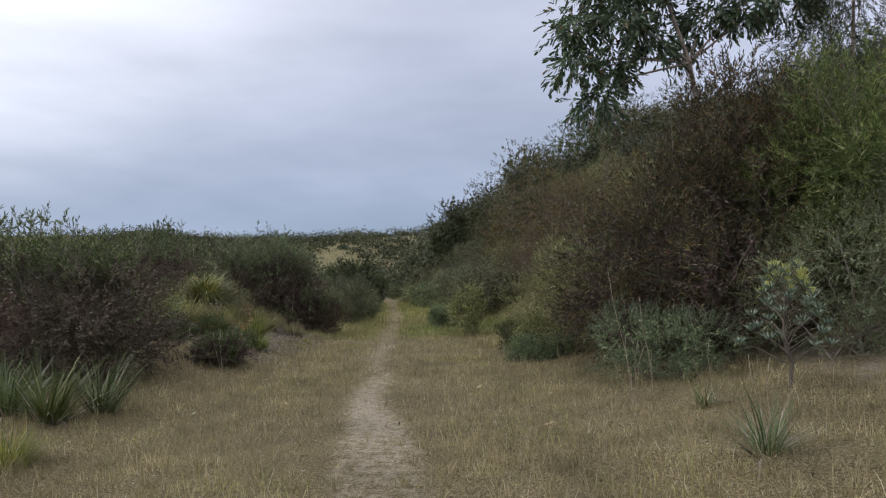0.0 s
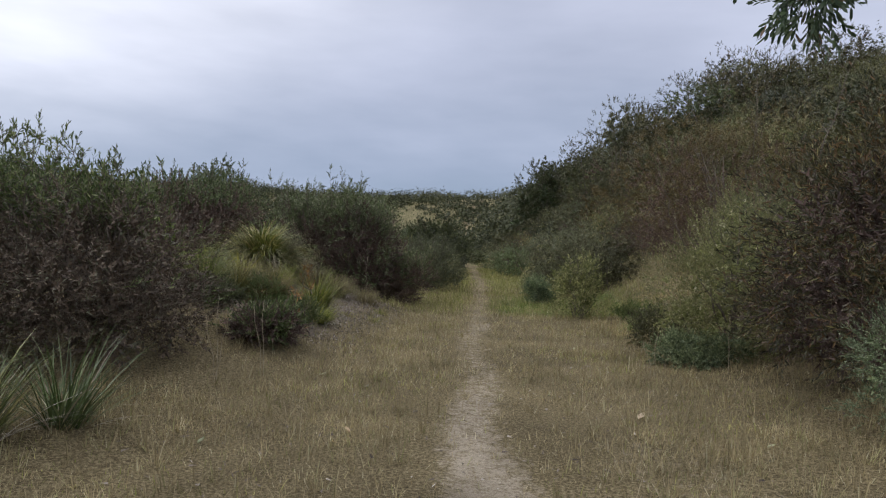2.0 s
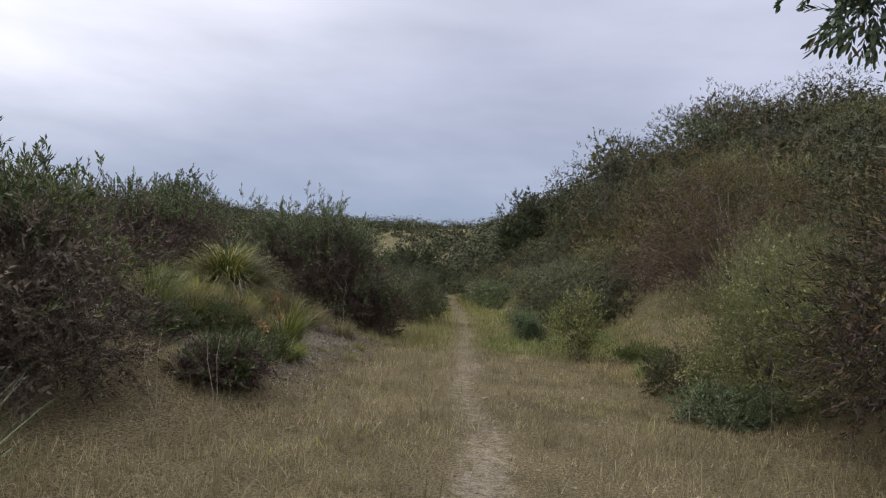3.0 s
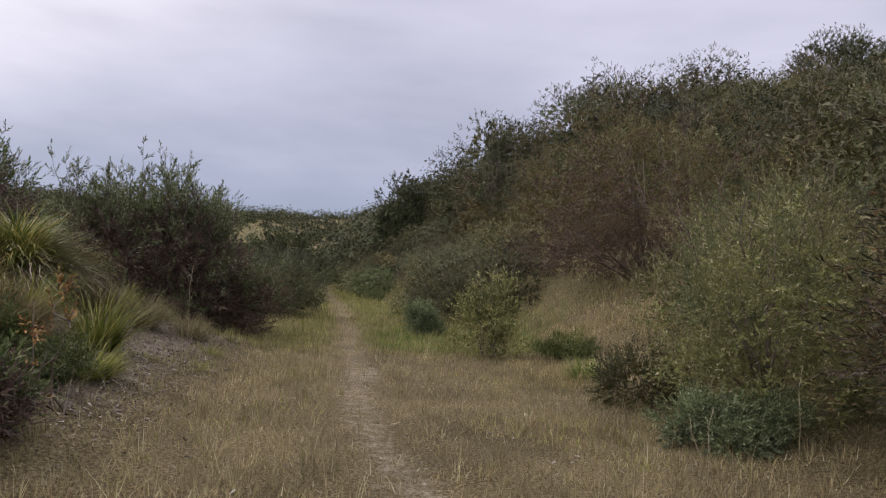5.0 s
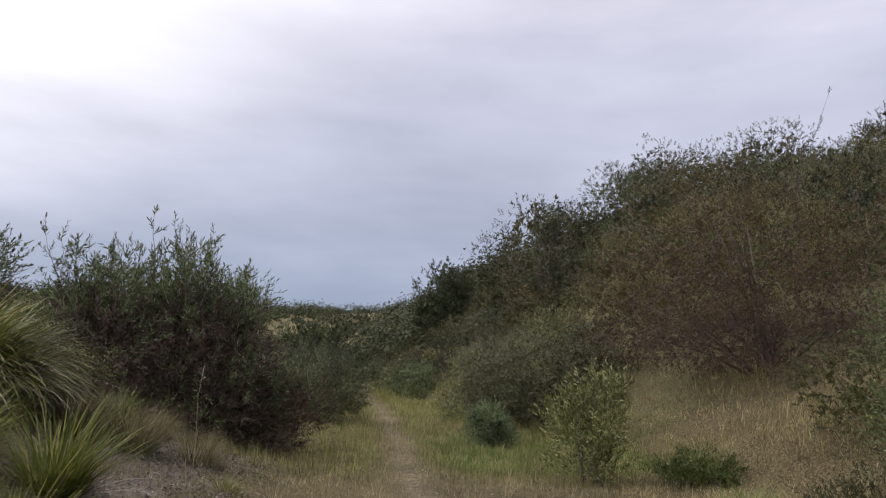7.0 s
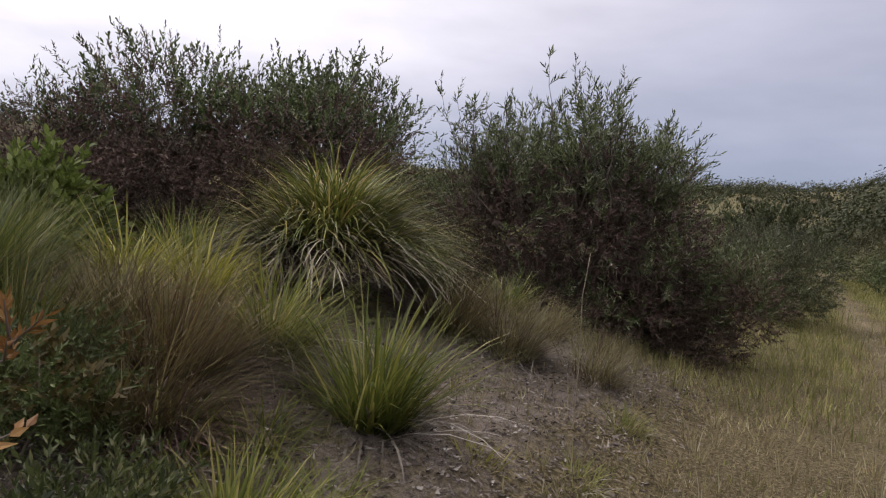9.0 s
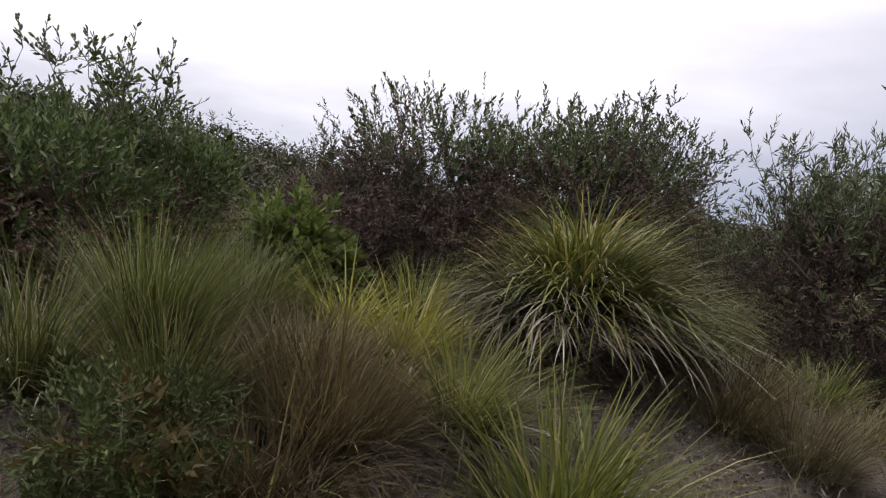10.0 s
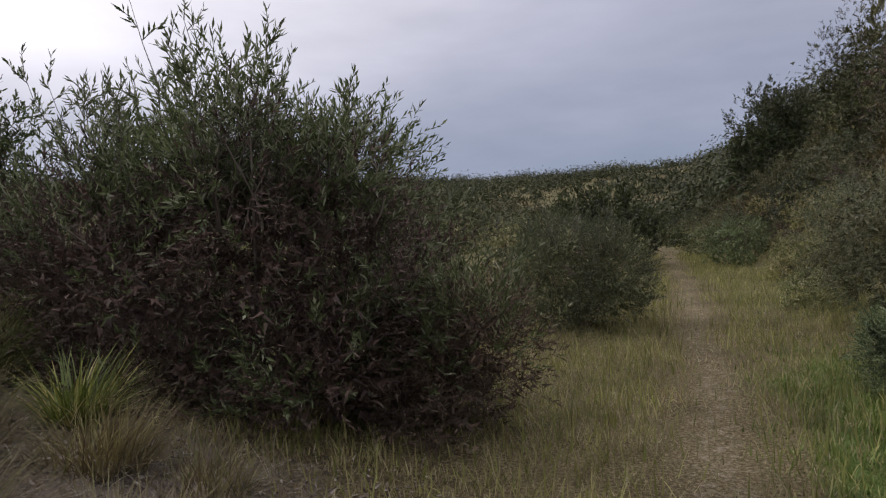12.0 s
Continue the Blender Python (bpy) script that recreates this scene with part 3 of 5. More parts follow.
def blades(rng, base, azimuth, lean, length, droop, width, seg=3, drop=0.35):
    """Grass blades as narrow ribbons that bend over."""
    n = len(base)
    out = np.stack([np.cos(azimuth), np.sin(azimuth), np.zeros(n)], 1)
    side = np.stack([-np.sin(azimuth), np.cos(azimuth), np.zeros(n)], 1)
    p, rows = base.copy(), []
    for i in range(seg + 1):
        t = i / seg
        wv = width * (1 - t) ** 0.6 if i < seg else width * 0
        if i < seg:
            rows += [p - side * wv[:, None] * 0.5, p + side * wv[:, None] * 0.5]
        else:
            rows.append(p.copy())
        a = lean + droop * (t + 0.5 / seg)
        p = p + (out * np.sin(a)[:, None] + np.array([0, 0, 1.0]) * np.cos(a)[:, None]) * (length / seg)[:, None]
        p[:, 2] = np.maximum(p[:, 2], base[:, 2] - drop)
    v = np.stack(rows, 1)
    k = v.shape[1]
    o = np.arange(n)[:, None] * k
    quads = [np.concatenate([o + 2 * i, o + 2 * i + 1, o + 2 * i + 3, o + 2 * i + 2], 1) for i in range(seg - 1)]
    tip = np.concatenate([o + 2 * seg - 2, o + 2 * seg - 1, o + 2 * seg], 1)
    flat = np.concatenate(quads + [tip], 1).ravel()
    sizes = np.tile(np.array([4] * (seg - 1) + [3]), n)
    return v.reshape(-1, 3), flat, sizes


def tuft_mesh(name, rng, mat, n, r0, length, lean, droop, width, lift=0.0, seg=4, wind=(0.28, 0.22)):
    a = rng.random(n) * 6.28
    q = r0 * np.sqrt(rng.random(n))
    # a mound: the outer blades start lower and lean farther out
    out = (q / r0) ** 2
    base = np.stack([q * np.cos(a), q * np.sin(a), lift * (1 - out) * (0.6 + 0.4 * rng.random(n)) - 0.02], 1)
    az = a + rng.normal(size=n) * 0.8
    az = np.arctan2(np.sin(az) + wind[1], np.cos(az) + wind[0])
    le = lean[0] + (lean[1] - lean[0]) * np.clip(0.5 * rng.random(n) + 0.6 * out, 0, 1)
    return mesh_from(name, *blades(rng, base, az, le, length * (0.4 + 0.65 * rng.random(n)), droop * (0.2 + 1.2 * rng.random(n)), width * (0.6 + 0.7 * rng.random(n)), seg), mat)


def tussock(name, place, seed, label, mat, n=700, r0=0.12, length=0.7, lean=(0.05, 0.9), droop=0.9, width=0.009, dead=0.25, dead_mat=None, group="", lift=0.0, category="grass"):
    rng = np.random.default_rng(seed)
    e = base_empty(name, place, label, category, group)
    child("foliage", tuft_mesh("foliage", rng, mat, n, r0, length, lean, droop, width, lift), e)
    if dead:
        child("dead_foliage", tuft_mesh("dead_foliage", rng, dead_mat or TUSSOCK_DEAD, int(n * dead), r0 * 1.2, length * 0.85, (max(lean[0], 0.5), lean[1] + 0.4), droop * 1.3, width, lift * 0.7), e, "grey dead blades hanging low")
    return e


# ---- shrubs on the west side ----
WEST = "wattle shrubs west of the path"
bush("wattle_shrub", at(-5.5, 9.40), 1.5, 1.8, 1.95, 11, "dark wattle shrub, brown dead leaves below grey-green shoots", GREEN_WATTLE, WATTLE_DEAD, 3800, 12, 0.26, (0.065, 0.017), 8, 8, 0.9, live_from=0.87, group=WEST, low_live=0.04, up=0.8, outward=0.6, tall=((-0.75, -0.1, 2.4, 14), (-0.2, 0.1, 2.15, 12), (0.5, 0.1, 2.0, 14), (-1.2, 0.0, 2.3, 10), (0.1, -0.7, 1.9, 8), (0.8, -0.2, 1.75, 8)))
bush("wattle_shrub", at(-7.3, 7.60), 1.7, 1.7, 2.1, 12, "dark wattle shrub beside the spiky grass clumps", GREEN_WATTLE, WATTLE_DEAD, 2600, 11, 0.3, (0.075, 0.018), 7, 9, 0.8, live_from=0.82, group=WEST)
bush("wattle_shrub", at(-4.9, 19.0), 1.68, 1.5, 2.38, 13, "large wattle shrub, brown inside with silvery shoots on top", WATTLE, WATTLE_DEAD, 4000, 12, 0.27, (0.078, 0.017), 8, 2, 0.9, live_from=0.72, group=WEST,
     tall=((0.3, -0.6, 2.95, 8), (-1.05, -0.4, 2.75, 14), (-0.5, -0.3, 2.6, 12), (0.6, -0.3, 2.4, 12), (0.1, -0.2, 2.6, 12), (1.0, -0.2, 2.05, 8)), low_live=0.32)
bush("wattle_shrub", at(-3.7, 19.2), 0.85, 0.75, 1.15, 14, "low dark wattle shrub at the edge of the path", WATTLE, WATTLE_DEAD, 1400, 11, 0.22, (0.07, 0.015), 6, 3, 0.95, live_from=0.6, group=WEST)
bush("wattle_shrub", at(-7.9, 16.95), 1.6, 2.4, 2.0, 15, "wattle shrub with a brown body behind the great tussock", GREEN_WATTLE, WATTLE_DEAD, 4700, 16, 0.27, (0.05, 0.0165), 10, 8, 1.0, live_from=0.74, group=WEST, spire_rise=0.3, low_live=0.03, up=0.8, outward=0.6, corners=6,
     tall=((0.3, 0.2, 2.25, 18), (0.2, 0.8, 2.5, 20), (0.1, 1.3, 2.4, 18), (0.4, -0.5, 1.95, 12), (0.3, -1.2, 1.8, 9), (0.2, 1.9, 2.1, 10)))
bush("wattle_shrub", at(-8.2, 15.2), 1.15, 1.15, 1.75, 26, "dense brown-bodied wattle shrub with a thin green top", GREEN_WATTLE, WATTLE_DEAD, 2600, 14, 0.25, (0.05, 0.0165), 8, 4, 1.0, live_from=0.8, group=WEST, spire_rise=0.3, low_live=0.03, up=0.8, outward=0.6,
     tall=((0.1, 0.2, 1.85, 9), (0.3, -0.5, 1.65, 7)))
bush("wattle_shrub", at(-7.75, 12.4), 1.2, 1.02, 1.36, 16, "rounded green wattle shrub on the bank", GREEN_WATTLE, WATTLE_DEAD, 3400, 15, 0.25, (0.05, 0.0155), 7, 5, 0.6, live_from=0.42, group=WEST, spire_rise=0.35, up=0.9, outward=0.5, corners=6,
     tall=((0.1, -0.5, 1.6, 8), (0.3, 0.35, 1.75, 14)), low_live=0.08)
bush("wattle_shrub", at(-3.8, 10.9), 0.45, 0.5, 0.4, 22, "low brown-leaved wattle shrub at the foot of the bank", GREEN_WATTLE, WATTLE_DEAD, 1500, 11, 0.2, (0.06, 0.016), 6, 2, 0.95, live_from=1.0, group=WEST, low_live=0.1)
bush("wattle_shrub", at(-7.5, 19.6), 1.4, 1.3, 1.75, 23, "dark wattle shrub filling the gap between two larger ones", GREEN_WATTLE, WATTLE_DEAD, 2000, 12, 0.26, (0.065, 0.018), 7, 5, 0.9, live_from=0.7, group=WEST)
bush("coast_daisy_shrub", at(-3.8, 12.3), 0.32, 0.32, 0.38, 25, "dark leafy shrub at the edge of the litter", GREEN_WATTLE, None, 480, 10, 0.13, (0.038, 0.011), 6, 0)
bush("dead_shrub", at(-3.55, 11.6), 0.3, 0.3, 0.95, 24, "withered shrub with a few orange-brown leaves", ORANGE_LEAF, None, 22, 5, 0.18, (0.05, 0.017), 4, 1, inner=False, stems=8)
bush("coast_daisy_shrub", at(-6.85, 13.85), 0.42, 0.42, 0.98, 17, "small bright green shrub among long grass", LEAFY, None, 480, 10, 0.17, (0.07, 0.028), 6, 0, corners=6)
bush("coast_daisy_shrub", at(-4.9, 11.7), 0.38, 0.35, 0.34, 18, "low leafy green shrub on the litter bank", DARK, None, 1100, 11, 0.14, (0.034, 0.010), 7, 0, 0.7)
bush("coast_daisy_shrub", at(-4.45, 12.5), 0.3, 0.3, 0.45, 19, "mixed low green shrub with some orange leaves", OLIVE, None, 520, 10, 0.14, (0.034, 0.010), 6, 0, 0.8)
bush("saltbush_shrub", at(-3.35, 24.4), 1.05, 1.1, 1.75, 20, "pale grey-green shrub beside the path", GREY_GREEN, None, 2000, 12, 0.25, (0.055, 0.014), 7, 5)
bush("saltbush_shrub", at(-5.6, 22.6), 1.1, 1.1, 1.9, 21, "olive shrub behind the large wattle", OLIVE, None, 1500, 11, 0.25, (0.06, 0.016), 6, 3)

# ---- tussocks ----
def great_tussock(place):
    """A dome of arching blades on a raised heart, the outer ones hanging to the ground."""
    rng = np.random.default_rng(31)
    e = base_empty("great_tussock", place, "huge mounded tussock, green above with grey dead blades hanging", "grass")

    def layer(name, mat, n, r, z, lean, droop, length, width, label, seg=5):
        a, out = rng.random(n) * 6.28, rng.random(n) ** 0.7
        base = np.stack([r * out * np.cos(a), r * out * np.sin(a), z[0] + (z[1] - z[0]) * (1 - out ** 2)], 1)
        az = a + rng.normal(size=n) * 0.45
        az = np.arctan2(np.sin(az) + 0.36, np.cos(az) + 0.14)
        le = np.maximum(lean[0] + (lean[1] - lean[0]) * out + 0.16 * rng.normal(size=n), 0.0)
        ln = length[0] + (length[1] - length[0]) * rng.random(n)
        dr = droop[0] + (droop[1] - droop[0]) * rng.random(n)
        me = mesh_from(name, *blades(rng, base, az, le, ln, dr, width * (0.65 + 0.6 * rng.random(n)), seg, z[0] - 0.03), mat)
        return child(name, me, e, label)

    layer("foliage", TUSSOCK, 1900, 0.58, (0.34, 0.56), (0.35, 1.05), (0.75, 1.4), (0.6, 0.98), 0.015, "arching green blades with yellowing tips")
    layer("dead_foliage", TUSSOCK_DEAD, 950, 0.66, (0.3, 0.5), (0.8, 1.35), (0.7, 1.3), (0.55, 0.88), 0.015, "grey dead blades hanging to the ground")
    # withered brown blades whose dark colour also paints the shaded gaps
    layer("heart", WATTLE_DEAD, 2400, 0.66, (0.10, 0.5), (0.3, 1.7), (0.3, 1.0), (0.3, 0.5), 0.012, "dark brown withered heart, shade of the gaps put into its colour", 3)


great_tussock(at(-5.57, 15.45))
tussock("tussock", at(-4.05, 13.95), 32, "upright bright green tussock on the litter bank", BRIGHT_BLADE, 430, 0.15, 0.85, (0.02, 0.85), 0.85, 0.015, 0.15)
TUFTS = "tussocks on the bank"
for k, (x, y, m, n, ln, le, dr, label) in enumerate((
        (-4.75, 13.95, BRIGHT_BLADE, 520, 0.8, 0.9, 1.2, "yellow-green drooping tussock on the bank"),
        (-4.75, 13.3, TAWNY, 1100, 0.7, 0.85, 0.7, "tawny fine-bladed tussock, heart of brown blades coloured for shade"),
        (-5.25, 13.35, TAWNY, 800, 0.62, 0.9, 0.8, "tawny tussock leaning among green ones"),
        (-5.55, 12.75, OLIVE_BLADE, 1200, 0.9, 0.7, 0.5, "tall green tussock with upright blades"),
        (-6.15, 13.3, OLIVE_BLADE, 900, 0.85, 0.8, 0.7, "green tussock beside the small bright shrub"),
        (-5.85, 13.85, YELLOW_BLADE, 420, 0.75, 0.9, 1.2, "low yellow tussock with broad arching blades"),
        (-5.4, 14.0, YELLOW_BLADE, 380, 0.7, 0.9, 1.2, "low yellow tussock with broad arching blades"),
        (-6.55, 14.75, TUSSOCK, 700, 0.8, 0.8, 0.8, "shaded green tussock behind the yellow ones"),
        (-5.0, 16.55, TAWNY, 600, 0.55, 0.9, 0.8, "fine tawny tussock near the dark wattle"),
        (-4.45, 17.0, TAWNY, 700, 0.5, 0.9, 0.8, "fine tawny tussock near the dark wattle"),
        (-4.95, 17.3, TUSSOCK, 500, 0.6, 0.9, 0.9, "thin green tussock under the dark wattle"),
        (-3.95, 17.15, TAWNY, 420, 0.42, 0.9, 0.8, "small tawny tussock on bare litter"),
        (-5.3, 16.2, TUSSOCK, 500, 0.6, 0.9, 0.9, "green tussock against the great one"),
        (-3.7, 12.75, BRIGHT_BLADE, 480, 0.5, 0.9, 1.0, "bright green tussock at the edge of the grass"),
        (-4.2, 12.9, TUSSOCK, 170, 0.36, 1.0, 1.1, "small green tussock with grey blades"),
        (-4.95, 12.7, OLIVE_BLADE, 700, 0.75, 0.9, 0.8, "green tussock growing through a low shrub"),
        (-5.25, 12.25, OLIVE_BLADE, 700, 0.8, 0.9, 0.8, "green tussock growing through a low shrub"),
        (-4.5, 12.95, TAWNY, 800, 0.6, 0.95, 0.9, "tawny wind-blown tussock, heart of brown blades coloured for shade"),
        (-4.3, 16.0, TAWNY, 800, 0.7, 1.0, 0.9, "tawny feathery tussock beside the great one"),
        (-4.75, 15.9, TAWNY, 700, 0.7, 1.0, 0.9, "tawny feathery tussock beside the great one"),
        (-3.75, 16.4, TAWNY, 500, 0.5, 1.0, 0.9, "tawny tussock where the litter meets the grass"),
        (-3.3, 15.7, MEADOW, 160, 0.3, 1.1, 1.0, "thin yellowing tuft on the litter"),
        (-3.2, 14.6, MEADOW, 120, 0.25, 1.1, 1.0, "thin yellowing tuft on the litter"),
        (-3.6, 14.2, MEADOW, 90, 0.22, 1.1, 1.0, "thin yellowing tuft on the litter"),
        (-3.7, 13.2, BRIGHT_BLADE, 130, 0.35, 1.0, 1.3, "small arching green tuft below the tussock"),
        (-4.15, 13.3, BRIGHT_BLADE, 160, 0.4, 1.0, 1.3, "small arching green tuft below the tussock"),
        (-6.1, 17.35, OLIVE_BLADE, 700, 0.95, 0.7, 0.7, "dark upright tussock between two wattles"),
        (-5.75, 17.0, OLIVE_BLADE, 600, 0.8, 0.8, 0.8, "dark upright tussock between two wattles"),
        (-6.5, 18.0, OLIVE_BLADE, 600, 0.9, 0.7, 0.7, "dark upright tussock between two wattles"),
        (-4.55, 14.6, TUSSOCK, 160, 0.4, 1.0, 1.2, "sparse tussock on the litter"))):
    # tufts 1, 2 and 17: brown dead blades also paint the shade inside
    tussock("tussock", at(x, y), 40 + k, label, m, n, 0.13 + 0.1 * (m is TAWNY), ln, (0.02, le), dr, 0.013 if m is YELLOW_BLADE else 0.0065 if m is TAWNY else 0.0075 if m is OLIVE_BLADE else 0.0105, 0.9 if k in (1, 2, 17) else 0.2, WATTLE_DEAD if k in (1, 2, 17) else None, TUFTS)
SPIKY = "spiky grass clumps by the dark shrub"
for k, (x, y, n, ln) in enumerate(((-4.25, 6.55, 190, 0.98), (-4.0, 7.2, 140, 0.95), (-4.8, 6.75, 170, 0.9), (-5.3, 7.3, 140, 0.8))):
    tussock("spiky_grass_clump", at(x, y), 60 + k, "stiff spiky green clump at the foot of the dark shrub", SEDGE, n, 0.13, ln, (0.05, 0.85), 0.6, 0.017, 0.2, group=SPIKY)
tussock("tussock", at(-3.75, 4.95), 66, "yellow-green grass clump in dry grass", BRIGHT_BLADE, 420, 0.2, 0.5, (0.05, 0.8), 0.8, 0.009, 0.2)
tussock("spiky_grass_clump", at(2.32, 4.25), 67, "spiky clump with dry flower stalks standing in dry grass", SEDGE, 110, 0.09, 0.72, (0.05, 1.0), 0.7, 0.011, 0.9)
tussock("spiky_grass_clump", at(2.6, 6.15), 68, "small half-dead spiky clump in dry grass", SEDGE, 70, 0.06, 0.38, (0.03, 0.9), 0.5, 0.011, 1.0)
tussock("tussock", at(1.55, 15.2), 69, "bright lime-green tussock on the slope", LIME, 420, 0.16, 0.5, (0.05, 1.0), 0.9, 0.008, 0.05)
tussock("spiky_grass_clump", at(3.35, 12.6), 70, "dark spiky clump under the pale shrub", SEDGE, 260, 0.1, 0.7, (0.05, 1.0), 0.5, 0.012, 0.3)

# ---- shrubs on the east side ----
EAST = "shrubs east of the path"
bush("russet_wattle", at(3.85, 10.00), 2.15, 1.8, 3.4, 81, "tall wattle shrub with russet and olive leaves", RUSSET, WATTLE_DEAD, 4400, 12, 0.32, (0.085, 0.018), 10, 4, 0.35, group=EAST, up=0.1)
bush("russet_wattle", at(6.1, 11.40), 1.8, 1.8, 2.9, 82, "tall brownish wattle behind the front one", RUSSET, WATTLE_DEAD, 3000, 11, 0.36, (0.1, 0.022), 8, 5, 0.3, group=EAST, up=0.2)
bush("russet_wattle", at(4.9, 10.75), 1.7, 1.2, 4.3, 77, "tall thin brown wattle round the foot of the gum tree", RUSSET, WATTLE_DEAD, 2600, 11, 0.36, (0.1, 0.022), 9, 10, 0.5, group=EAST, up=0.5, spire_rise=0.5)
bush("green_wattle", at(6.3, 9.20), 1.4, 1.3, 3.9, 83, "upright wattle with fresh narrow green leaves", FRESH, None, 2800, 12, 0.36, (0.10, 0.016), 8, 6, group=EAST)
bush("heath_shrub", at(6.7, 7.50), 1.3, 1.3, 2.2, 79, "grey-green heath shrub on the lower slope", GREY_GREEN, None, 1500, 12, 0.28, (0.06, 0.014), 7, 3, group=EAST)
bush("heath_shrub", at(8.3, 9.20), 1.5, 1.4, 3.0, 80, "olive shrub filling the slope behind the green wattle", OLIVE, None, 1100, 11, 0.34, (0.09, 0.024), 7, 3, group=EAST)
bush("dead_shrub", at(5.75, 10.70), 0.8, 0.7, 3.7, 78, "dry pinkish-brown shrub with withered leaves", TAWNY, None, 420, 9, 0.4, (0.09, 0.02), 5, 8, group=EAST, inner=False, spire_rise=0.5)
bush("heath_shrub", at(2.75, 7.95), 0.85, 0.75, 1.05, 84, "low blue-green heath shrub under the russet wattle", BLUE_GREEN, None, 1500, 14, 0.16, (0.03, 0.008), 6, 0, group=EAST)
bush("heath_shrub", at(4.9, 7.50), 1.2, 1.05, 2.1, 85, "fine grey-green heath shrub with feathery foliage", BLUE_GREEN, None, 2200, 14, 0.22, (0.035, 0.007), 7, 0, group=EAST)
bush("heath_shrub", at(2.4, 12.45), 1.1, 0.9, 2.45, 86, "olive-green shrub with pale silvery tips", PALE_TIP, None, 4200, 12, 0.19, (0.035, 0.0095), 11, 10, group=EAST)
bush("heath_shrub", at(3.7, 14.6), 1.3, 1.3, 2.3, 87, "pale grey-green shrub on the slope", GREY_GREEN, None, 2000, 12, 0.26, (0.05, 0.013), 7, 5, group=EAST)
bush("heath_shrub", at(1.72, 11.95), 0.6, 0.5, 0.5, 88, "low blue-green cushion shrub at the edge of the grass", BLUE_GREEN, None, 1200, 13, 0.13, (0.035, 0.011), 6, 0, group=EAST)
bush("heath_shrub", at(1.75, 13.6), 0.6, 0.6, 0.75, 89, "olive low shrub at the edge of the grass", OLIVE, None, 700, 11, 0.18, (0.04, 0.012), 5, 0, group=EAST)
bush("heath_shrub", at(1.85, 17.0), 0.5, 0.45, 0.42, 90, "small dark green cushion shrub on the slope", FRESH, None, 620, 12, 0.12, (0.035, 0.012), 5, 0, group=EAST)
bush("wattle_sapling", at(0.62, 17.4), 0.5, 0.45, 1.25, 91, "thin yellow-green sapling with arching twigs", SAGE, None, 480, 11, 0.28, (0.065, 0.02), 6, 7, inner=False, group=EAST)
bush("heath_shrub", at(0.0, 21.0), 0.38, 0.38, 0.65, 92, "round grey-green heath shrub in green grass", BLUE_GREEN, None, 1300, 13, 0.16, (0.035, 0.010), 6, 0, group=EAST)
# the brown leaves low in this crown also paint the shade beneath it
bush("tea_tree", at(4.4, 19.9, 0.35), 2.45, 2.1, 3.55, 93, "broad grey-olive tea-tree, brown underside with its shade put into the colour", OLIVE, WATTLE_DEAD, 6500, 12, 0.22, (0.07, 0.011), 12, 0, 0.36, live_from=0.24, group=EAST, lumps=0.5, tight=0.85, up=0.25, stems=26,
     tall=((0.6, 0.3, 4.8, 3), (-0.3, 0.2, 4.2, 2), (1.0, 0.2, 4.2, 1)))
bush("tea_tree", at(1.4, 24.6), 1.7, 1.7, 2.0, 94, "grey-green tea-tree spilling towards the path", GREY_GREEN, None, 3600, 12, 0.2, (0.06, 0.012), 9, 0, group=EAST, tight=0.8, up=0.25)


def banksia_seedling(place):
    rng = np.random.default_rng(95)
    e = base_empty("banksia_seedling", place, "young banksia with silvery whorled leaves and pale buds", "shrub")
    paths, sets, buds = [[(0, 0, -0.03, 0.022), (0.03, 0, 0.3, 0.018), (-0.03, 0.02, 0.65, 0.013), (0.0, 0, 1.2, 0.006)]], [], []
    for i in range(46):
        z = 0.32 + 0.85 * (i / 46) ** 0.8
        a, r = 2.4 * i + rng.random(), 0.42 * (1.25 - z) + 0.08
        end = np.array([r * math.cos(a), r * math.sin(a), z + 0.12])
        paths.append([(0, 0, z - 0.08, 0.007), (*(end * [0.6, 0.6, 1] - [0, 0, 0.05]), 0.005), (*end, 0.003)])
        k = 11
        ang = np.arange(k) * 6.28 / k + rng.random()
        along = unit(np.stack([np.cos(ang), np.sin(ang), 0.35 + 0.3 * rng.random(k)], 1) + 0.5 * unit(end)[None])
        side = unit(np.cross(along, np.array([0, 0, 1.0]) + 0.3 * rng.normal(size=(k, 3))))
        (sets if z < 0.98 or i % 3 else buds).append(leaf_quads(np.repeat(end[None], k, 0), along, side, np.full(k, 0.105), np.full(k, 0.026)))
        if z > 0.85:
            up = unit(np.array([0, 0, 1.0]) + 0.5 * rng.normal(size=(10, 3)))
            buds.append(leaf_quads(np.repeat(end[None], 10, 0), up, unit(np.cross(up, rng.normal(size=(10, 3)))), np.full(10, 0.1), np.full(10, 0.022)))
    tagged(child("branchwork", stem_mesh("branchwork", paths, BARK), e, "thin brown stems"), kind="stuff")
    child("crown", leaf_mesh("crown", SILVER, sets), e)
    child("flower_shoot", leaf_mesh("flower_shoot", FLOWER, buds), e, "pale yellow young shoots")


banksia_seedling(at(3.45, 6.15))


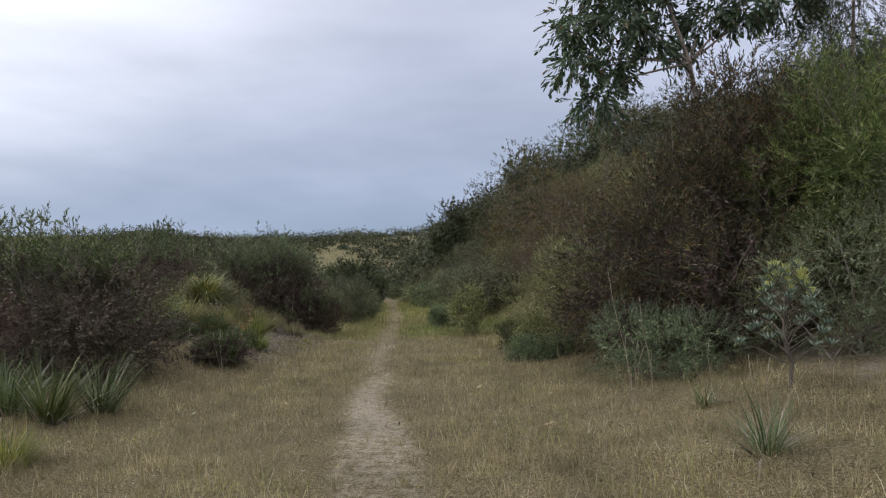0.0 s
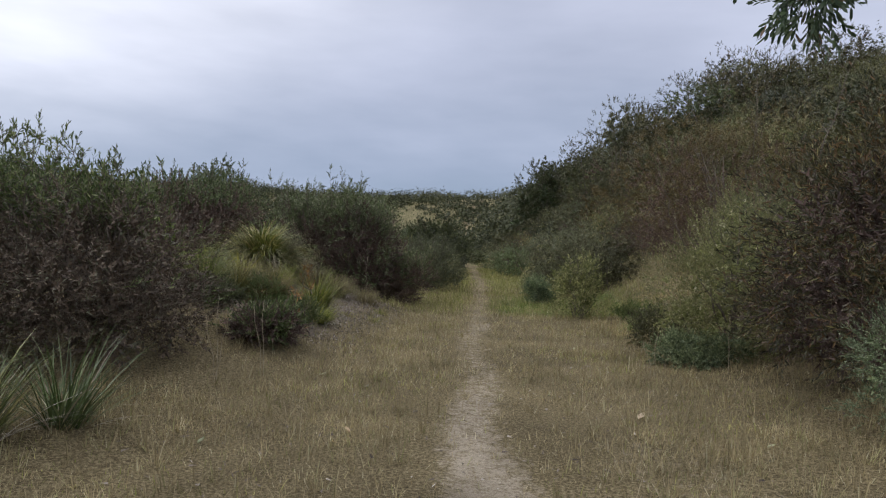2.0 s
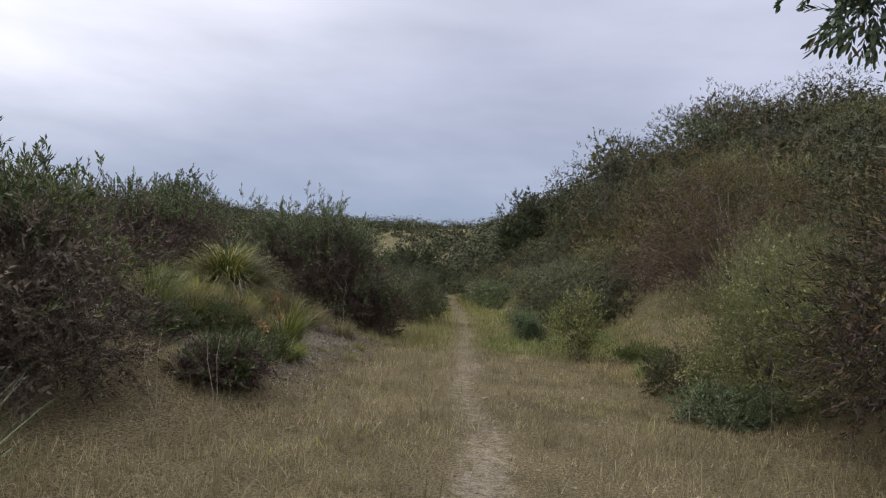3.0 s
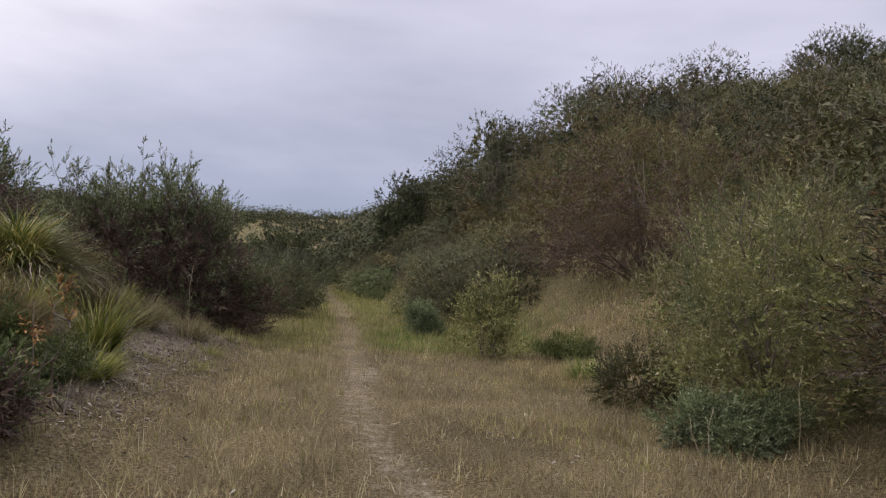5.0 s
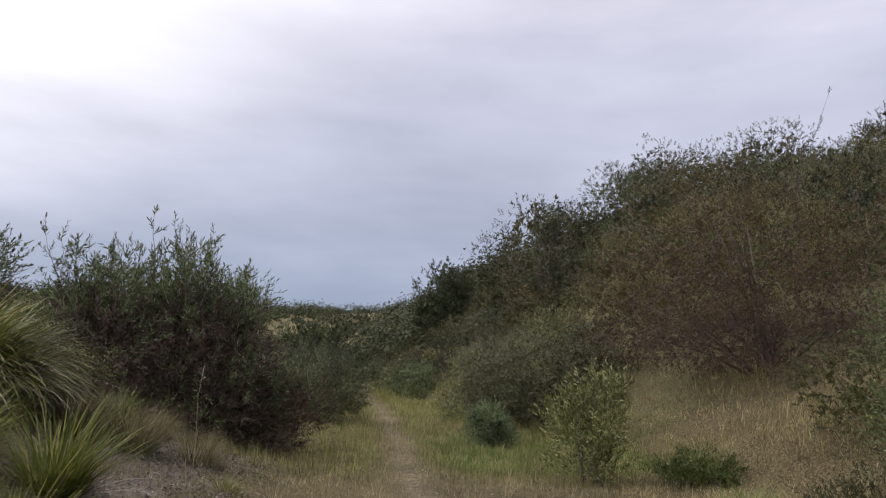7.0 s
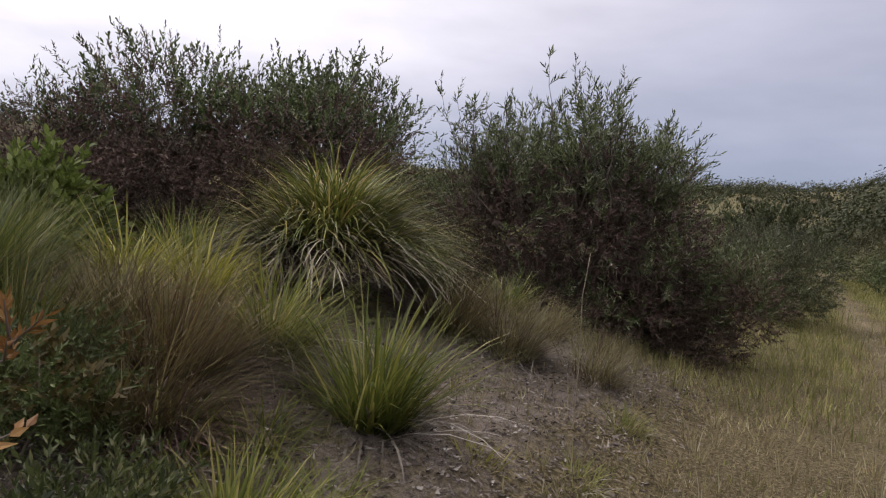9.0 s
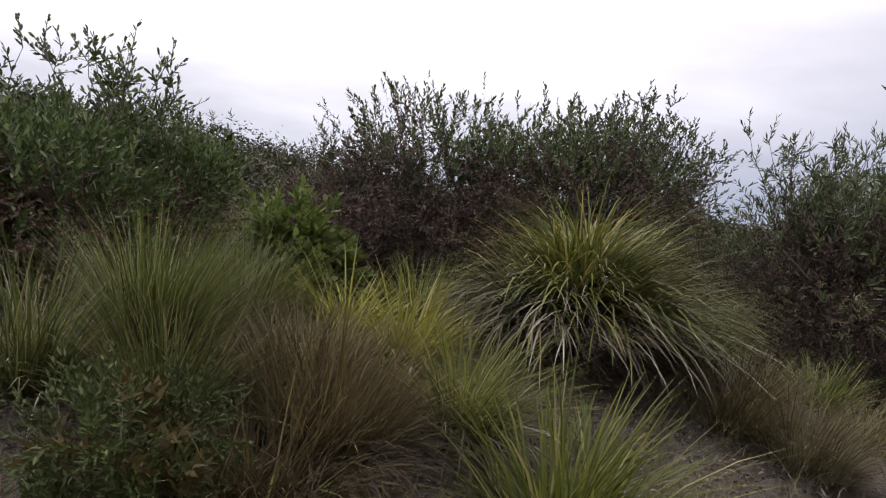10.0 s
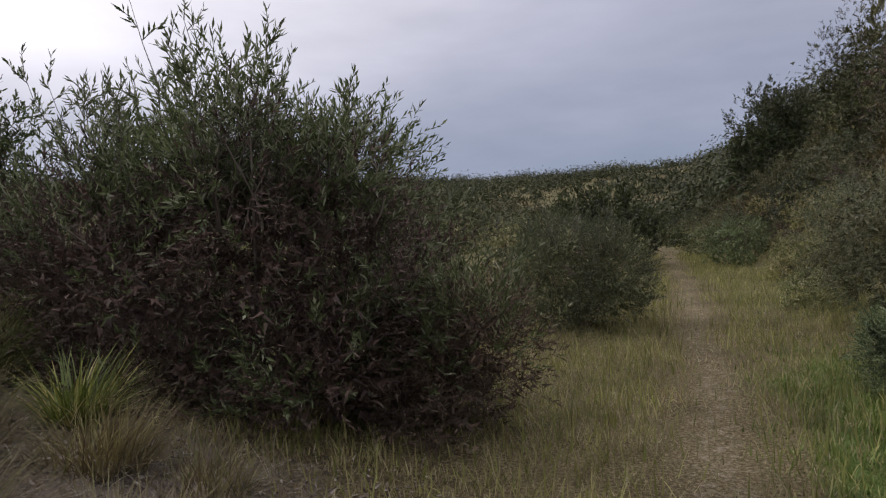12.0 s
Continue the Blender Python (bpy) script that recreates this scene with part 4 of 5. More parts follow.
def gum_tree(name, place, seed, trunk, lobes, density, label, mat, leaf, per, up, corners=6):
    """trunk: (x, y, z) in the world, from the foot up; lobes: (x, y, z, rx, ry, rz) in the world."""
    rng = np.random.default_rng(seed)
    e = base_empty(name, place, label, "tree")
    o = np.array(place)
    tr = np.array(trunk) - o
    tr[0, 2] = -0.1
    thick = np.linspace(0.07, 0.014, len(tr))
    child("trunk", stem_mesh("trunk", [[(*p, r) for p, r in zip(tr, thick)]], PALE_BARK, 8), e, "pale smooth slender trunk")
    lb = [(*(np.array(c[:3]) - o), *c[3:]) for c in lobes]
    limbs, sets = [], []
    for c in lb:
        mid = np.array(c[:3])
        b = tr[np.argmin(np.linalg.norm(tr + [0, 0, 0.6] - mid, axis=1))]
        k = b * 0.45 + mid * 0.55 + [0, 0, 0.12]
        limbs.append([(*b, 0.026), (*k, 0.018), (*mid, 0.011)])
        for j in range(7):
            end = mid + np.array(c[3:]) * unit(rng.normal(size=3)) * 0.9
            limbs.append([(*mid, 0.009), (*(mid * 0.5 + end * 0.5 + [0, 0, 0.06]), 0.006), (*end, 0.003)])
        sets.append(shoots(rng, [c], int(density * c[3] * c[5]), 0.36, per, leaf[0], leaf[1], up, 38, 0.25, -0.9, outward=0.5))
    tagged(child("branchwork", stem_mesh("branchwork", limbs, PALE_BARK), e, "thin pale branches"), kind="stuff")
    child("crown", leaf_mesh("crown", mat, sets, corners), e, "sparse hanging leaves with sky between them")
    return e


gum_tree("gum_tree", at(5.35, 12.17), 96, ((5.35, 12.17, 0.00), (5.19, 12.12, 1.82), (5.00, 12.01, 3.55), (4.65, 11.85, 5.48), (4.25, 11.79, 6.65), (4.00, 11.85, 7.76), (3.95, 11.85, 8.73)),
         [(2.80, 11.60, 4.80, 0.40, 0.45, 0.30), (2.49, 11.74, 5.44, 0.43, 0.54, 0.32), (2.54, 11.96, 6.30, 0.45, 0.54, 0.49), (3.30, 11.63, 6.25, 0.49, 0.54, 0.49), (3.19, 11.96, 5.49, 0.49, 0.54, 0.32), (3.95, 12.06, 6.52, 0.43, 0.54, 0.43), (3.89, 11.63, 5.82, 0.38, 0.43, 0.24),
          (5.08, 12.06, 6.47, 0.49, 0.54, 0.35), (5.84, 11.96, 6.57, 0.54, 0.54, 0.30), (6.59, 12.17, 6.79, 0.54, 0.54, 0.38), (4.76, 12.28, 5.93, 0.27, 0.32, 0.17), (3.25, 11.96, 7.33, 0.86, 0.86, 0.54), (4.65, 12.17, 7.76, 0.97, 0.86, 0.65), (5.95, 12.17, 7.44, 0.76, 0.76, 0.43), (4.00, 11.85, 8.73, 0.76, 0.76, 0.54)],
         440, "slender gum tree with drooping leaves above the shrubs", GUM, (0.15, 0.04), 9, -0.8)
gum_tree("she_oak", at(8.0, 12.2), 97, ((8.0, 12.2, 0), (7.95, 12.2, 2.5), (7.9, 12.2, 5.0), (8.0, 12.2, 7.0), (8.1, 12.2, 8.6)),
         [(7.5, 12.2, 5.9, 1.0, 1.0, 0.9), (8.2, 12.4, 6.9, 1.2, 1.0, 1.0), (7.4, 12.1, 7.2, 1.0, 1.0, 0.8), (8.7, 12.2, 5.6, 1.0, 1.0, 1.1)], 330, "dark tree standing behind the green wattle", DARK, (0.12, 0.018), 10, -0.45, 4)


# ---- scrub on the dune ----
def scrub_kind(seed, label, mat, rx, h, count, leaf, spires=0, dead=None, per=9, span=0.2):
    spires = spires if leaf[0] < 0.15 else 0
    return bush("dune_shrub", (0, 0, 0), rx, rx * 0.95, h, seed, label, mat, dead, count, per, span, leaf, 7, spires, 0.55, group="scrub on the dune", stems=5, corners=3, tight=0.8, up=0.25, lumps=0.5)


def scrub_kinds(k, n, fine):
    return [scrub_kind(k + 1, "rounded olive shrub on the dune slope", OLIVE, 1.5, 2.1, int(880 * n), (0.082 * fine, 0.024 * fine)),
            scrub_kind(k + 2, "grey-green shrub on the dune slope", GREY_GREEN, 1.45, 1.8, int(880 * n), (0.08 * fine, 0.022 * fine)),
            scrub_kind(k + 3, "dark dense shrub on the dune slope", DARK, 1.6, 2.4, int(900 * n), (0.08 * fine, 0.025 * fine)),
            scrub_kind(k + 4, "olive-brown shrub with dead twigs on the dune slope", OLIVE, 1.4, 2.0, int(620 * n), (0.08 * fine, 0.022 * fine), 2, WATTLE_DEAD),
            scrub_kind(k + 5, "fresh green shrub on the dune slope", SAGE, 1.2, 1.6, int(740 * n), (0.075 * fine, 0.024 * fine), 3)]


KINDS = scrub_kinds(100, 1.0, 0.95) + scrub_kinds(120, 0.6, 1.25)   # near the path, and farther off
USED = [False] * len(KINDS)


def put_scrub(k, x, y, s, turn, stretch=1.0, sink=0.1):
    k += 0 if y < 29 and -12 < x < 14 else 5
    m = pose(*at(x, y, sink), 0, 0, turn)
    if USED[k]:
        ob = copy_thing(KINDS[k], m)
    else:
        ob, USED[k] = KINDS[k], True
        ob.matrix_basis = m
    ob.scale = (s, s, s * stretch)
    return ob


def scatter_scrub():
    rng = np.random.default_rng(5)
    taken = [(3.7, 10.7, 1.6), (5.9, 12.4, 1.6), (6.9, 9.9, 1.2), (4.4, 20.0, 2.6), (2.3, 17.6, 1.4), (1.4, 24.6, 1.2), (3.7, 14.6, 1.0), (2.2, 13, 1.0), (4.5, 11.9, 0.6), (-3.85, 24.2, 1.4), (-5.6, 22.6, 1), (-4.5, 19.1, 1.6), (-7.9, 16.9, 1.7), (-8.3, 12.3, 1.5)]

    def free(x, y, r):
        return all((x - a) ** 2 + (y - b) ** 2 > (r + c) ** 2 for a, b, c in taken)

    # the east slope, dense
    n = 0
    for i in range(6000):
        near = i < 2500
        y = 16 + 42 * rng.random() ** 1.2 if near else 11 + 75 * rng.random() ** 1.4
        d = 0.3 + 4.5 * rng.random() if near else 1.5 + 24 * rng.random() ** 1.3
        x = float(foot(y)) + d
        s = (0.45 + 0.16 * d * rng.random() + 0.2 * rng.random()) if near else (0.75 + 0.65 * rng.random()) * (1.0 if y < 35 else 1.35)
        if y < 34 and not near:
            s = min(s, 0.75 if y < 24 else 0.95)
        if y < (15.8 if near else 17) and x < 7.5 or y > 52 or n >= (62 if near else 128):
            continue
        s *= 1.0 if near or y < 36 else 1.2
        if x > 14 and y > 33:
            s = min(s, 0.7)   # low growth on the high shoulder of the dune
        if free(x, y, (0.9 if near else 1.02) * s):
            taken.append((x, y, (0.9 if near else 1.02) * s))
            put_scrub(int(rng.choice(5, p=(0.34, 0.2, 0.18, 0.18, 0.1))), x, y, s, rng.random() * 360, 0.85 + 0.4 * rng.random())
            n += 1
    # the steep part above the path
    n = 0
    for i in range(3000):
        x, y = 5.0 + 11 * rng.random(), 14 + 20 * rng.random()
        s = (0.65 if y < 23 else 0.75) + 0.3 * rng.random()
        if n < 48 and x - foot(y) > 1.5 and not (y < 16 and x < 7.5) and free(x, y, 0.75 * s):
            taken.append((x, y, 0.75 * s))
            put_scrub(int(rng.choice(5, p=(0.36, 0.2, 0.2, 0.16, 0.08))), x, y, s, rng.random() * 360, 0.85 + 0.4 * rng.random())
            n += 1
    # close along both sides of the path where it narrows
    n = 0
    for i in range(1500):
        y, side = 26.5 + 34 * rng.random(), 1 if rng.random() < 0.5 else -1
        x, s = float(track(y)) + side * (1.5 + 2.4 * rng.random()), 0.45 + 0.45 * rng.random()
        if n < 36 and free(x, y, 0.6 * s):
            taken.append((x, y, 0.6 * s))
            put_scrub(int(rng.choice(5, p=(0.25, 0.28, 0.15, 0.12, 0.2))), x, y, s, rng.random() * 360, 0.8 + 0.4 * rng.random())
            n += 1
    # the west side of the valley, looser
    n = 0
    for i in range(5000):
        y = 2 + 85 * rng.random() ** 1.2
        x = -6.0 - 34 * rng.random() ** 1.3 + (3.0 if y > 27 else 0)
        s = (0.7 + 0.6 * rng.random()) * (1.0 if y < 35 else 1.2)
        if x > -17 and 2 < y < 20.5 or n >= 72 or x > track(y) - 2.6:
            continue
        if free(x, y, 1.15 * s):
            taken.append((x, y, 1.15 * s))
            put_scrub(int(rng.choice(5, p=(0.3, 0.3, 0.12, 0.13, 0.15))), x, y, s, rng.random() * 360, 0.75 + 0.3 * rng.random())
            n += 1

    # behind the wattles of the west side
    for k, (x, y, s) in enumerate(((-11.2, 14.6, 0.62), (-12.6, 13.2, 0.75), (-12.3, 16.4, 0.7), (-14.2, 15.0, 0.8), (-11.5, 11.2, 0.6), (-14.0, 11.6, 0.8), (-13.6, 18.2, 0.75), (-15.8, 13.2, 0.85), (-16.0, 17.0, 0.9), (-12.2, 8.8, 0.6), (-15.2, 9.0, 0.85), (-10.8, 20.4, 0.7), (-10.6, 12.9, 0.5))):
        put_scrub((0, 2, 1, 0, 2)[k % 5], x, y, s, 47 * k, 0.95)
    n = 0
    for i in range(900):
        x, y, s = -16 - 26 * rng.random(), 3 + 22 * rng.random(), 0.9 + 0.6 * rng.random()
        if n < 60 and free(x, y, 0.75 * s):
            taken.append((x, y, 0.75 * s))
            put_scrub(int(rng.choice((0, 1, 2))), x, y, s, rng.random() * 360, 0.9)
            n += 1


scatter_scrub()
bush("dark_tree", at(1.2, 47), 2.0, 1.9, 4.6, 111, "dark bushy tree on the skyline of the dune", DARK, None, 1500, 10, 0.45, (0.16, 0.05), 8, 14, spire_rise=0.4, category="tree")
for k, (x, y, top, r) in enumerate(((7.6, 36.5, 10.4, 2.1), (10.6, 37.5, 11.6, 2.3), (14.0, 36.5, 12.2, 2.4), (5.2, 37.0, 8.3, 1.6), (3.0, 38.5, 7.2, 1.5), (9.6, 29.0, 7.8, 1.6), (12.6, 29.5, 8.7, 1.8), (16.5, 30.0, 9.5, 2.0))):
    bush("dark_tree", at(x, y), r, r * 0.95, top - float(height(x, y)), 113 + 20 * k, "dense round-topped dark tree on the dune crest", DARK if k % 3 else OLIVE, None, 1900, 10, 0.2, (0.085, 0.025), 9, 0, category="tree", corners=3, tight=0.85, up=0.25, lumps=0.5)
bush("wattle_sapling", at(3.65, 33.6), 0.6, 0.6, 3.9, 114, "spindly sapling standing above the scrub", GREY_GREEN, None, 260, 9, 0.4, (0.16, 0.05), 5, 10, spire_rise=0.7, inner=False)
bush("dark_tree", at(-4.9, 38), 1.9, 1.9, 2.7, 112, "dark shrub where the path disappears", DARK, None, 1300, 10, 0.4, (0.15, 0.05), 7, 2, category="tree")


def far_scrub():
    """The bush that covers the distant dunes, too many to count."""
    rng = np.random.default_rng(6)
    spots = []
    for i in range(3400):
        if i % 5 == 0:
            yy = 46 + 60 * rng.random()
            spots.append((float(foot(yy)) + 2 + 26 * rng.random(), yy))
        elif i % 5 < 2:
            spots.append((-38 - 75 * rng.random(), -50 + 150 * rng.random()))
        else:
            spots.append((-75 + 100 * rng.random(), 60 + 130 * rng.random() ** 1.1))
    x, y = np.array(spots).T
    # a hillside of open grass, and clearings between the thickets
    keep = (waves(x, y, 0.13, 9) > np.where(y > 100, -0.4, -0.9)) & ((((x + 21) / 6) ** 2 + ((y - 135) / 16) ** 2 > 1) | (rng.random(len(x)) < 0.3))
    x, y = x[keep], y[keep]
    z = height(x, y)
    sets = ([], [])
    for i in range(len(x)):
        away = math.hypot(x[i], y[i] - 8)
        r, k = 0.9 + 2.9 * rng.random() ** 2, 260 if away < 75 else 100
        big = 0.12 + 0.30 * min(away / 120, 1)
        d = unit(rng.normal(size=(k, 3)))
        d[:, 2] = abs(d[:, 2])
        lump = 1 + 0.25 * np.sin(d[:, 0] * 5 + i) * np.cos(d[:, 1] * 4 + 2 * i)
        p = np.array([x[i], y[i], z[i] + 0.1]) + d * [r, r, r * 0.8] * lump[:, None] * (0.75 + 0.3 * rng.random((k, 1)))
        # leaf masses lie along the dome and face out
        along = unit(np.cross(d, rng.normal(size=(k, 3))) + 0.25 * d)
        sets[i % 3 > 0].append(leaf_quads(p, along, unit(np.cross(along, d + 0.35 * rng.normal(size=(k, 3)))), big * (0.6 + 0.6 * rng.random(k)), 0.8 * big * (0.6 + 0.6 * rng.random(k))))
    for group, mat, label in zip(sets, (FAR_OLIVE, FAR_DARK), ("olive coastal scrub covering the distant dunes", "darker scrub between the olive on the distant dunes")):
        tagged(new("far_scrub", leaf_mesh("far_scrub", mat, group, 3)), label, "scrub", kind="stuff")


far_scrub()


# ---- grass ----
def grass(name, label, n, seed, box, mat, size, keep, lean=0.7, width=0.0045, seg=2):
    rng = np.random.default_rng(seed)
    x = box[0] + (box[1] - box[0]) * rng.random(n)
    y = box[2] + (box[3] - box[2]) * rng.random(n) ** 1.35
    k = rng.random(n) < keep(x, y)
    x, y = x[k], y[k]
    n = len(x)
    b = np.stack([x, y, height(x, y) - 0.01], 1)
    a, le = rng.random(n) * 6.28, lean * rng.random(n)
    ln = size[0] + (size[1] - size[0]) * rng.random(n) ** 2
    ln = ln * (0.75 + 0.35 * waves(x, y, 2.3, 5))
    wd = width * (0.6 + 0.8 * rng.random(n)) * (1 + 0.05 * np.clip(y - 6, 0, 20))
    me = mesh_from(name, *blades(rng, b, a, le, ln, 0.8 * rng.random(n), wd, seg), mat)
    tagged(new(name, me), label, "grass", kind="stuff")


def open_ground(x, y):
    off = abs(x - track(y) - 0.12 * waves(x, y, 1.1)) + 0.12 * waves(x, y, 5.3, 3) + 0.06 * waves(x, y, 11.0, 6)
    bare = smooth(0.05, 0.5, off) * 0.78 + 0.22
    bare = bare * (1 - 0.7 * np.exp(-((x + 0.8) / 0.8) ** 2 - ((y - 7.2) / 2.0) ** 2))
    edge_e = smooth(4.6, 3.2, x - 0.35 * np.clip(7 - y, 0, 9)) * np.where(y > 14, smooth(5.2, 3.4, x - foot(y) + 1.5), 1)
    bank = smooth(10.5, 12, y) * smooth(18.5, 17, y)
    edge_w = smooth(-5.2, -4.4, x) * (1 - bank) + (0.42 * smooth(-5.5, -4.8, x) + 0.58 * smooth(-3.6, -2.3, x)) * bank
    return bare * np.clip(edge_e, 0, 1) * np.clip(edge_w, 0, 1) * (0.55 + 0.45 * smooth(-0.6, 0.4, waves(x, y, 1.6, 7)))


grass("dry_grass", "short dry straw-coloured grass covering the valley floor", 430000, 201, (-5.2, 5.2, 1.2, 25), STRAW, (0.03, 0.14), open_ground, 1.3, 0.006, 1)
grass("tall_dry_grass", "scattered taller straw stalks in the dry grass", 9000, 202, (-4.2, 5.0, 1.5, 27), STRAW, (0.2, 0.55), open_ground, 0.6, 0.003)
grass("meadow_grass", "longer yellow-green grass beside the path", 44000, 203, (-4.5, 2.5, 16.5, 46), MEADOW, (0.1, 0.4), lambda x, y: (0.06 + 0.94 * smooth(0.12, 0.6, abs(x - track(y) - 0.12 * waves(x, y, 1.1)))) * smooth(16.5, 19, y) * smooth(1.6, 0.4, x - foot(y)), 0.6, 0.006)
grass("green_grass", "patch of bright green grass beside the path", 26000, 204, (-1.6, 2.2, 17.6, 23.5), LIME, (0.06, 0.22), lambda x, y: smooth(-1.45, -0.3, x - 0.25 * waves(x, y, 2.3)) * smooth(2.2, 1.4, x) * smooth(17.6, 18.4, y) * smooth(23.5, 21.5, y), 0.7, 0.007)


def leaf_litter():
    rng = np.random.default_rng(205)
    n = 42000
    x, y = -8.0 + 5.3 * rng.random(n), 10.8 + 8 * rng.random(n)
    k = rng.random(n) < smooth(-2.7, -3.5, x) * smooth(10.8, 12, y) * smooth(18.6, 17.2, y)
    x2, y2 = -3.5 + 6.5 * rng.random(2500), 2 + 16 * rng.random(2500)
    x, y = np.concatenate([x[k], x2]), np.concatenate([y[k], y2])
    n = len(x)
    along = unit(np.stack([rng.normal(size=n), rng.normal(size=n), 0.25 * rng.normal(size=n)], 1))
    side = unit(np.cross(along, np.array([0, 0, 1.0]) + 0.35 * rng.normal(size=(n, 3))))
    b = np.stack([x, y, height(x, y) + 0.006 + 0.012 * rng.random(n)], 1)
    tagged(new("leaf_litter", leaf_mesh("leaf_litter", CHIP, [leaf_quads(b, along, side, 0.015 + 0.055 * rng.random(n) ** 1.7, 0.008 + 0.016 * rng.random(n))], 3)),
           "dead leaves, bark chips and shell grit on the ground", "litter", kind="stuff")


leaf_litter()


def grass_tufts():
    """Uneven clumps that stand above the short grass."""
    rng = np.random.default_rng(206)
    n, per = 7200, 11
    x, y = -4.6 + 9.6 * rng.random(n), 1.5 + 24 * rng.random(n) ** 1.2
    k = rng.random(n) < open_ground(x, y)
    x, y = x[k], y[k]
    n = len(x)
    size = 0.1 + 0.2 * rng.random(n) ** 2
    c = np.repeat(np.stack([x, y, height(x, y) - 0.01], 1), per, 0)
    s = np.repeat(size, per)
    m = n * per
    a = rng.random(m) * 6.28
    b = c + np.stack([np.cos(a), np.sin(a), np.zeros(m)], 1) * (s * 0.25 * rng.random(m))[:, None]
    me = mesh_from("grass_tufts", *blades(rng, b, a, 0.75 * rng.random(m), s * (0.5 + 0.6 * rng.random(m)), 0.9 * rng.random(m), 0.005 * (0.6 + 0.8 * rng.random(m)), 2), STRAW)
    tagged(new("grass_tufts", me), "low clumps of dry grass scattered over the floor", "grass", kind="stuff")


grass_tufts()
grass("low_turf", "coarse low turf of tawny and straw blades", 60000, 209, (-4.5, 4.8, 1.2, 13), TAWNY, (0.02, 0.09), lambda x, y: open_ground(x, y) * (0.15 + 0.85 * smooth(-0.1, 0.5, waves(x, y, 3.7, 2) + 0.5 * waves(x, y, 1.3, 5))), 1.3, 0.007, 1)
grass("bank_grass", "longer dry grass on the bank below the tea-tree", 14000, 208, (0.6, 5.5, 14.0, 20.5), STRAW, (0.08, 0.3), lambda x, y: smooth(0.6, 1.4, x) * smooth(5.2, 4.0, x) * smooth(14.0, 15.0, y) * (0.4 + 0.6 * smooth(-0.4, 0.4, waves(x, y, 2.1, 8))), 0.9, 0.006)
grass("green_tufts", "patches of green grass coming up through the straw", 16000, 207, (-4.2, 3.2, 2.0, 18), MEADOW, (0.05, 0.2), lambda x, y: open_ground(x, y) * smooth(0.15, 0.55, waves(x, y, 1.9, 11)), 0.9, 0.006)


def fallen_leaf(x, y, s, turn):
    m = bmesh.new()
    n = 9
    rows = []
    for i in range(n):
        t = i / (n - 1)
        wv = s * 0.22 * math.sin(math.pi * min(max(t, 0.03), 0.97)) ** 0.8
        rows.append((m.verts.new((s * (t - 0.5), -wv, 0.02 + 0.25 * s * t * t)), m.verts.new((s * (t - 0.5), 0, 0.008 + 0.25 * s * t * t)), m.verts.new((s * (t - 0.5), wv, 0.02 + 0.25 * s * t * t))))
    for a, b in zip(rows, rows[1:]):
        m.faces.new((a[0], b[0], b[1], a[1]))
        m.faces.new((a[1], b[1], b[2], a[2]))
    bmesh.ops.solidify(m, geom=m.faces[:], thickness=0.002)
    me = bpy.data.meshes.new("fallen_leaf")
    m.to_mesh(me)
    m.free()
    me.materials.append(PALE_LEAF)
    ob = tagged(new("fallen_leaf", me), "pale bleached leaf lying in the grass", "leaf", "fallen leaves")
    ob.matrix_basis = pose(x, y, float(height(x, y)) + 0.01, 0, 0, turn)


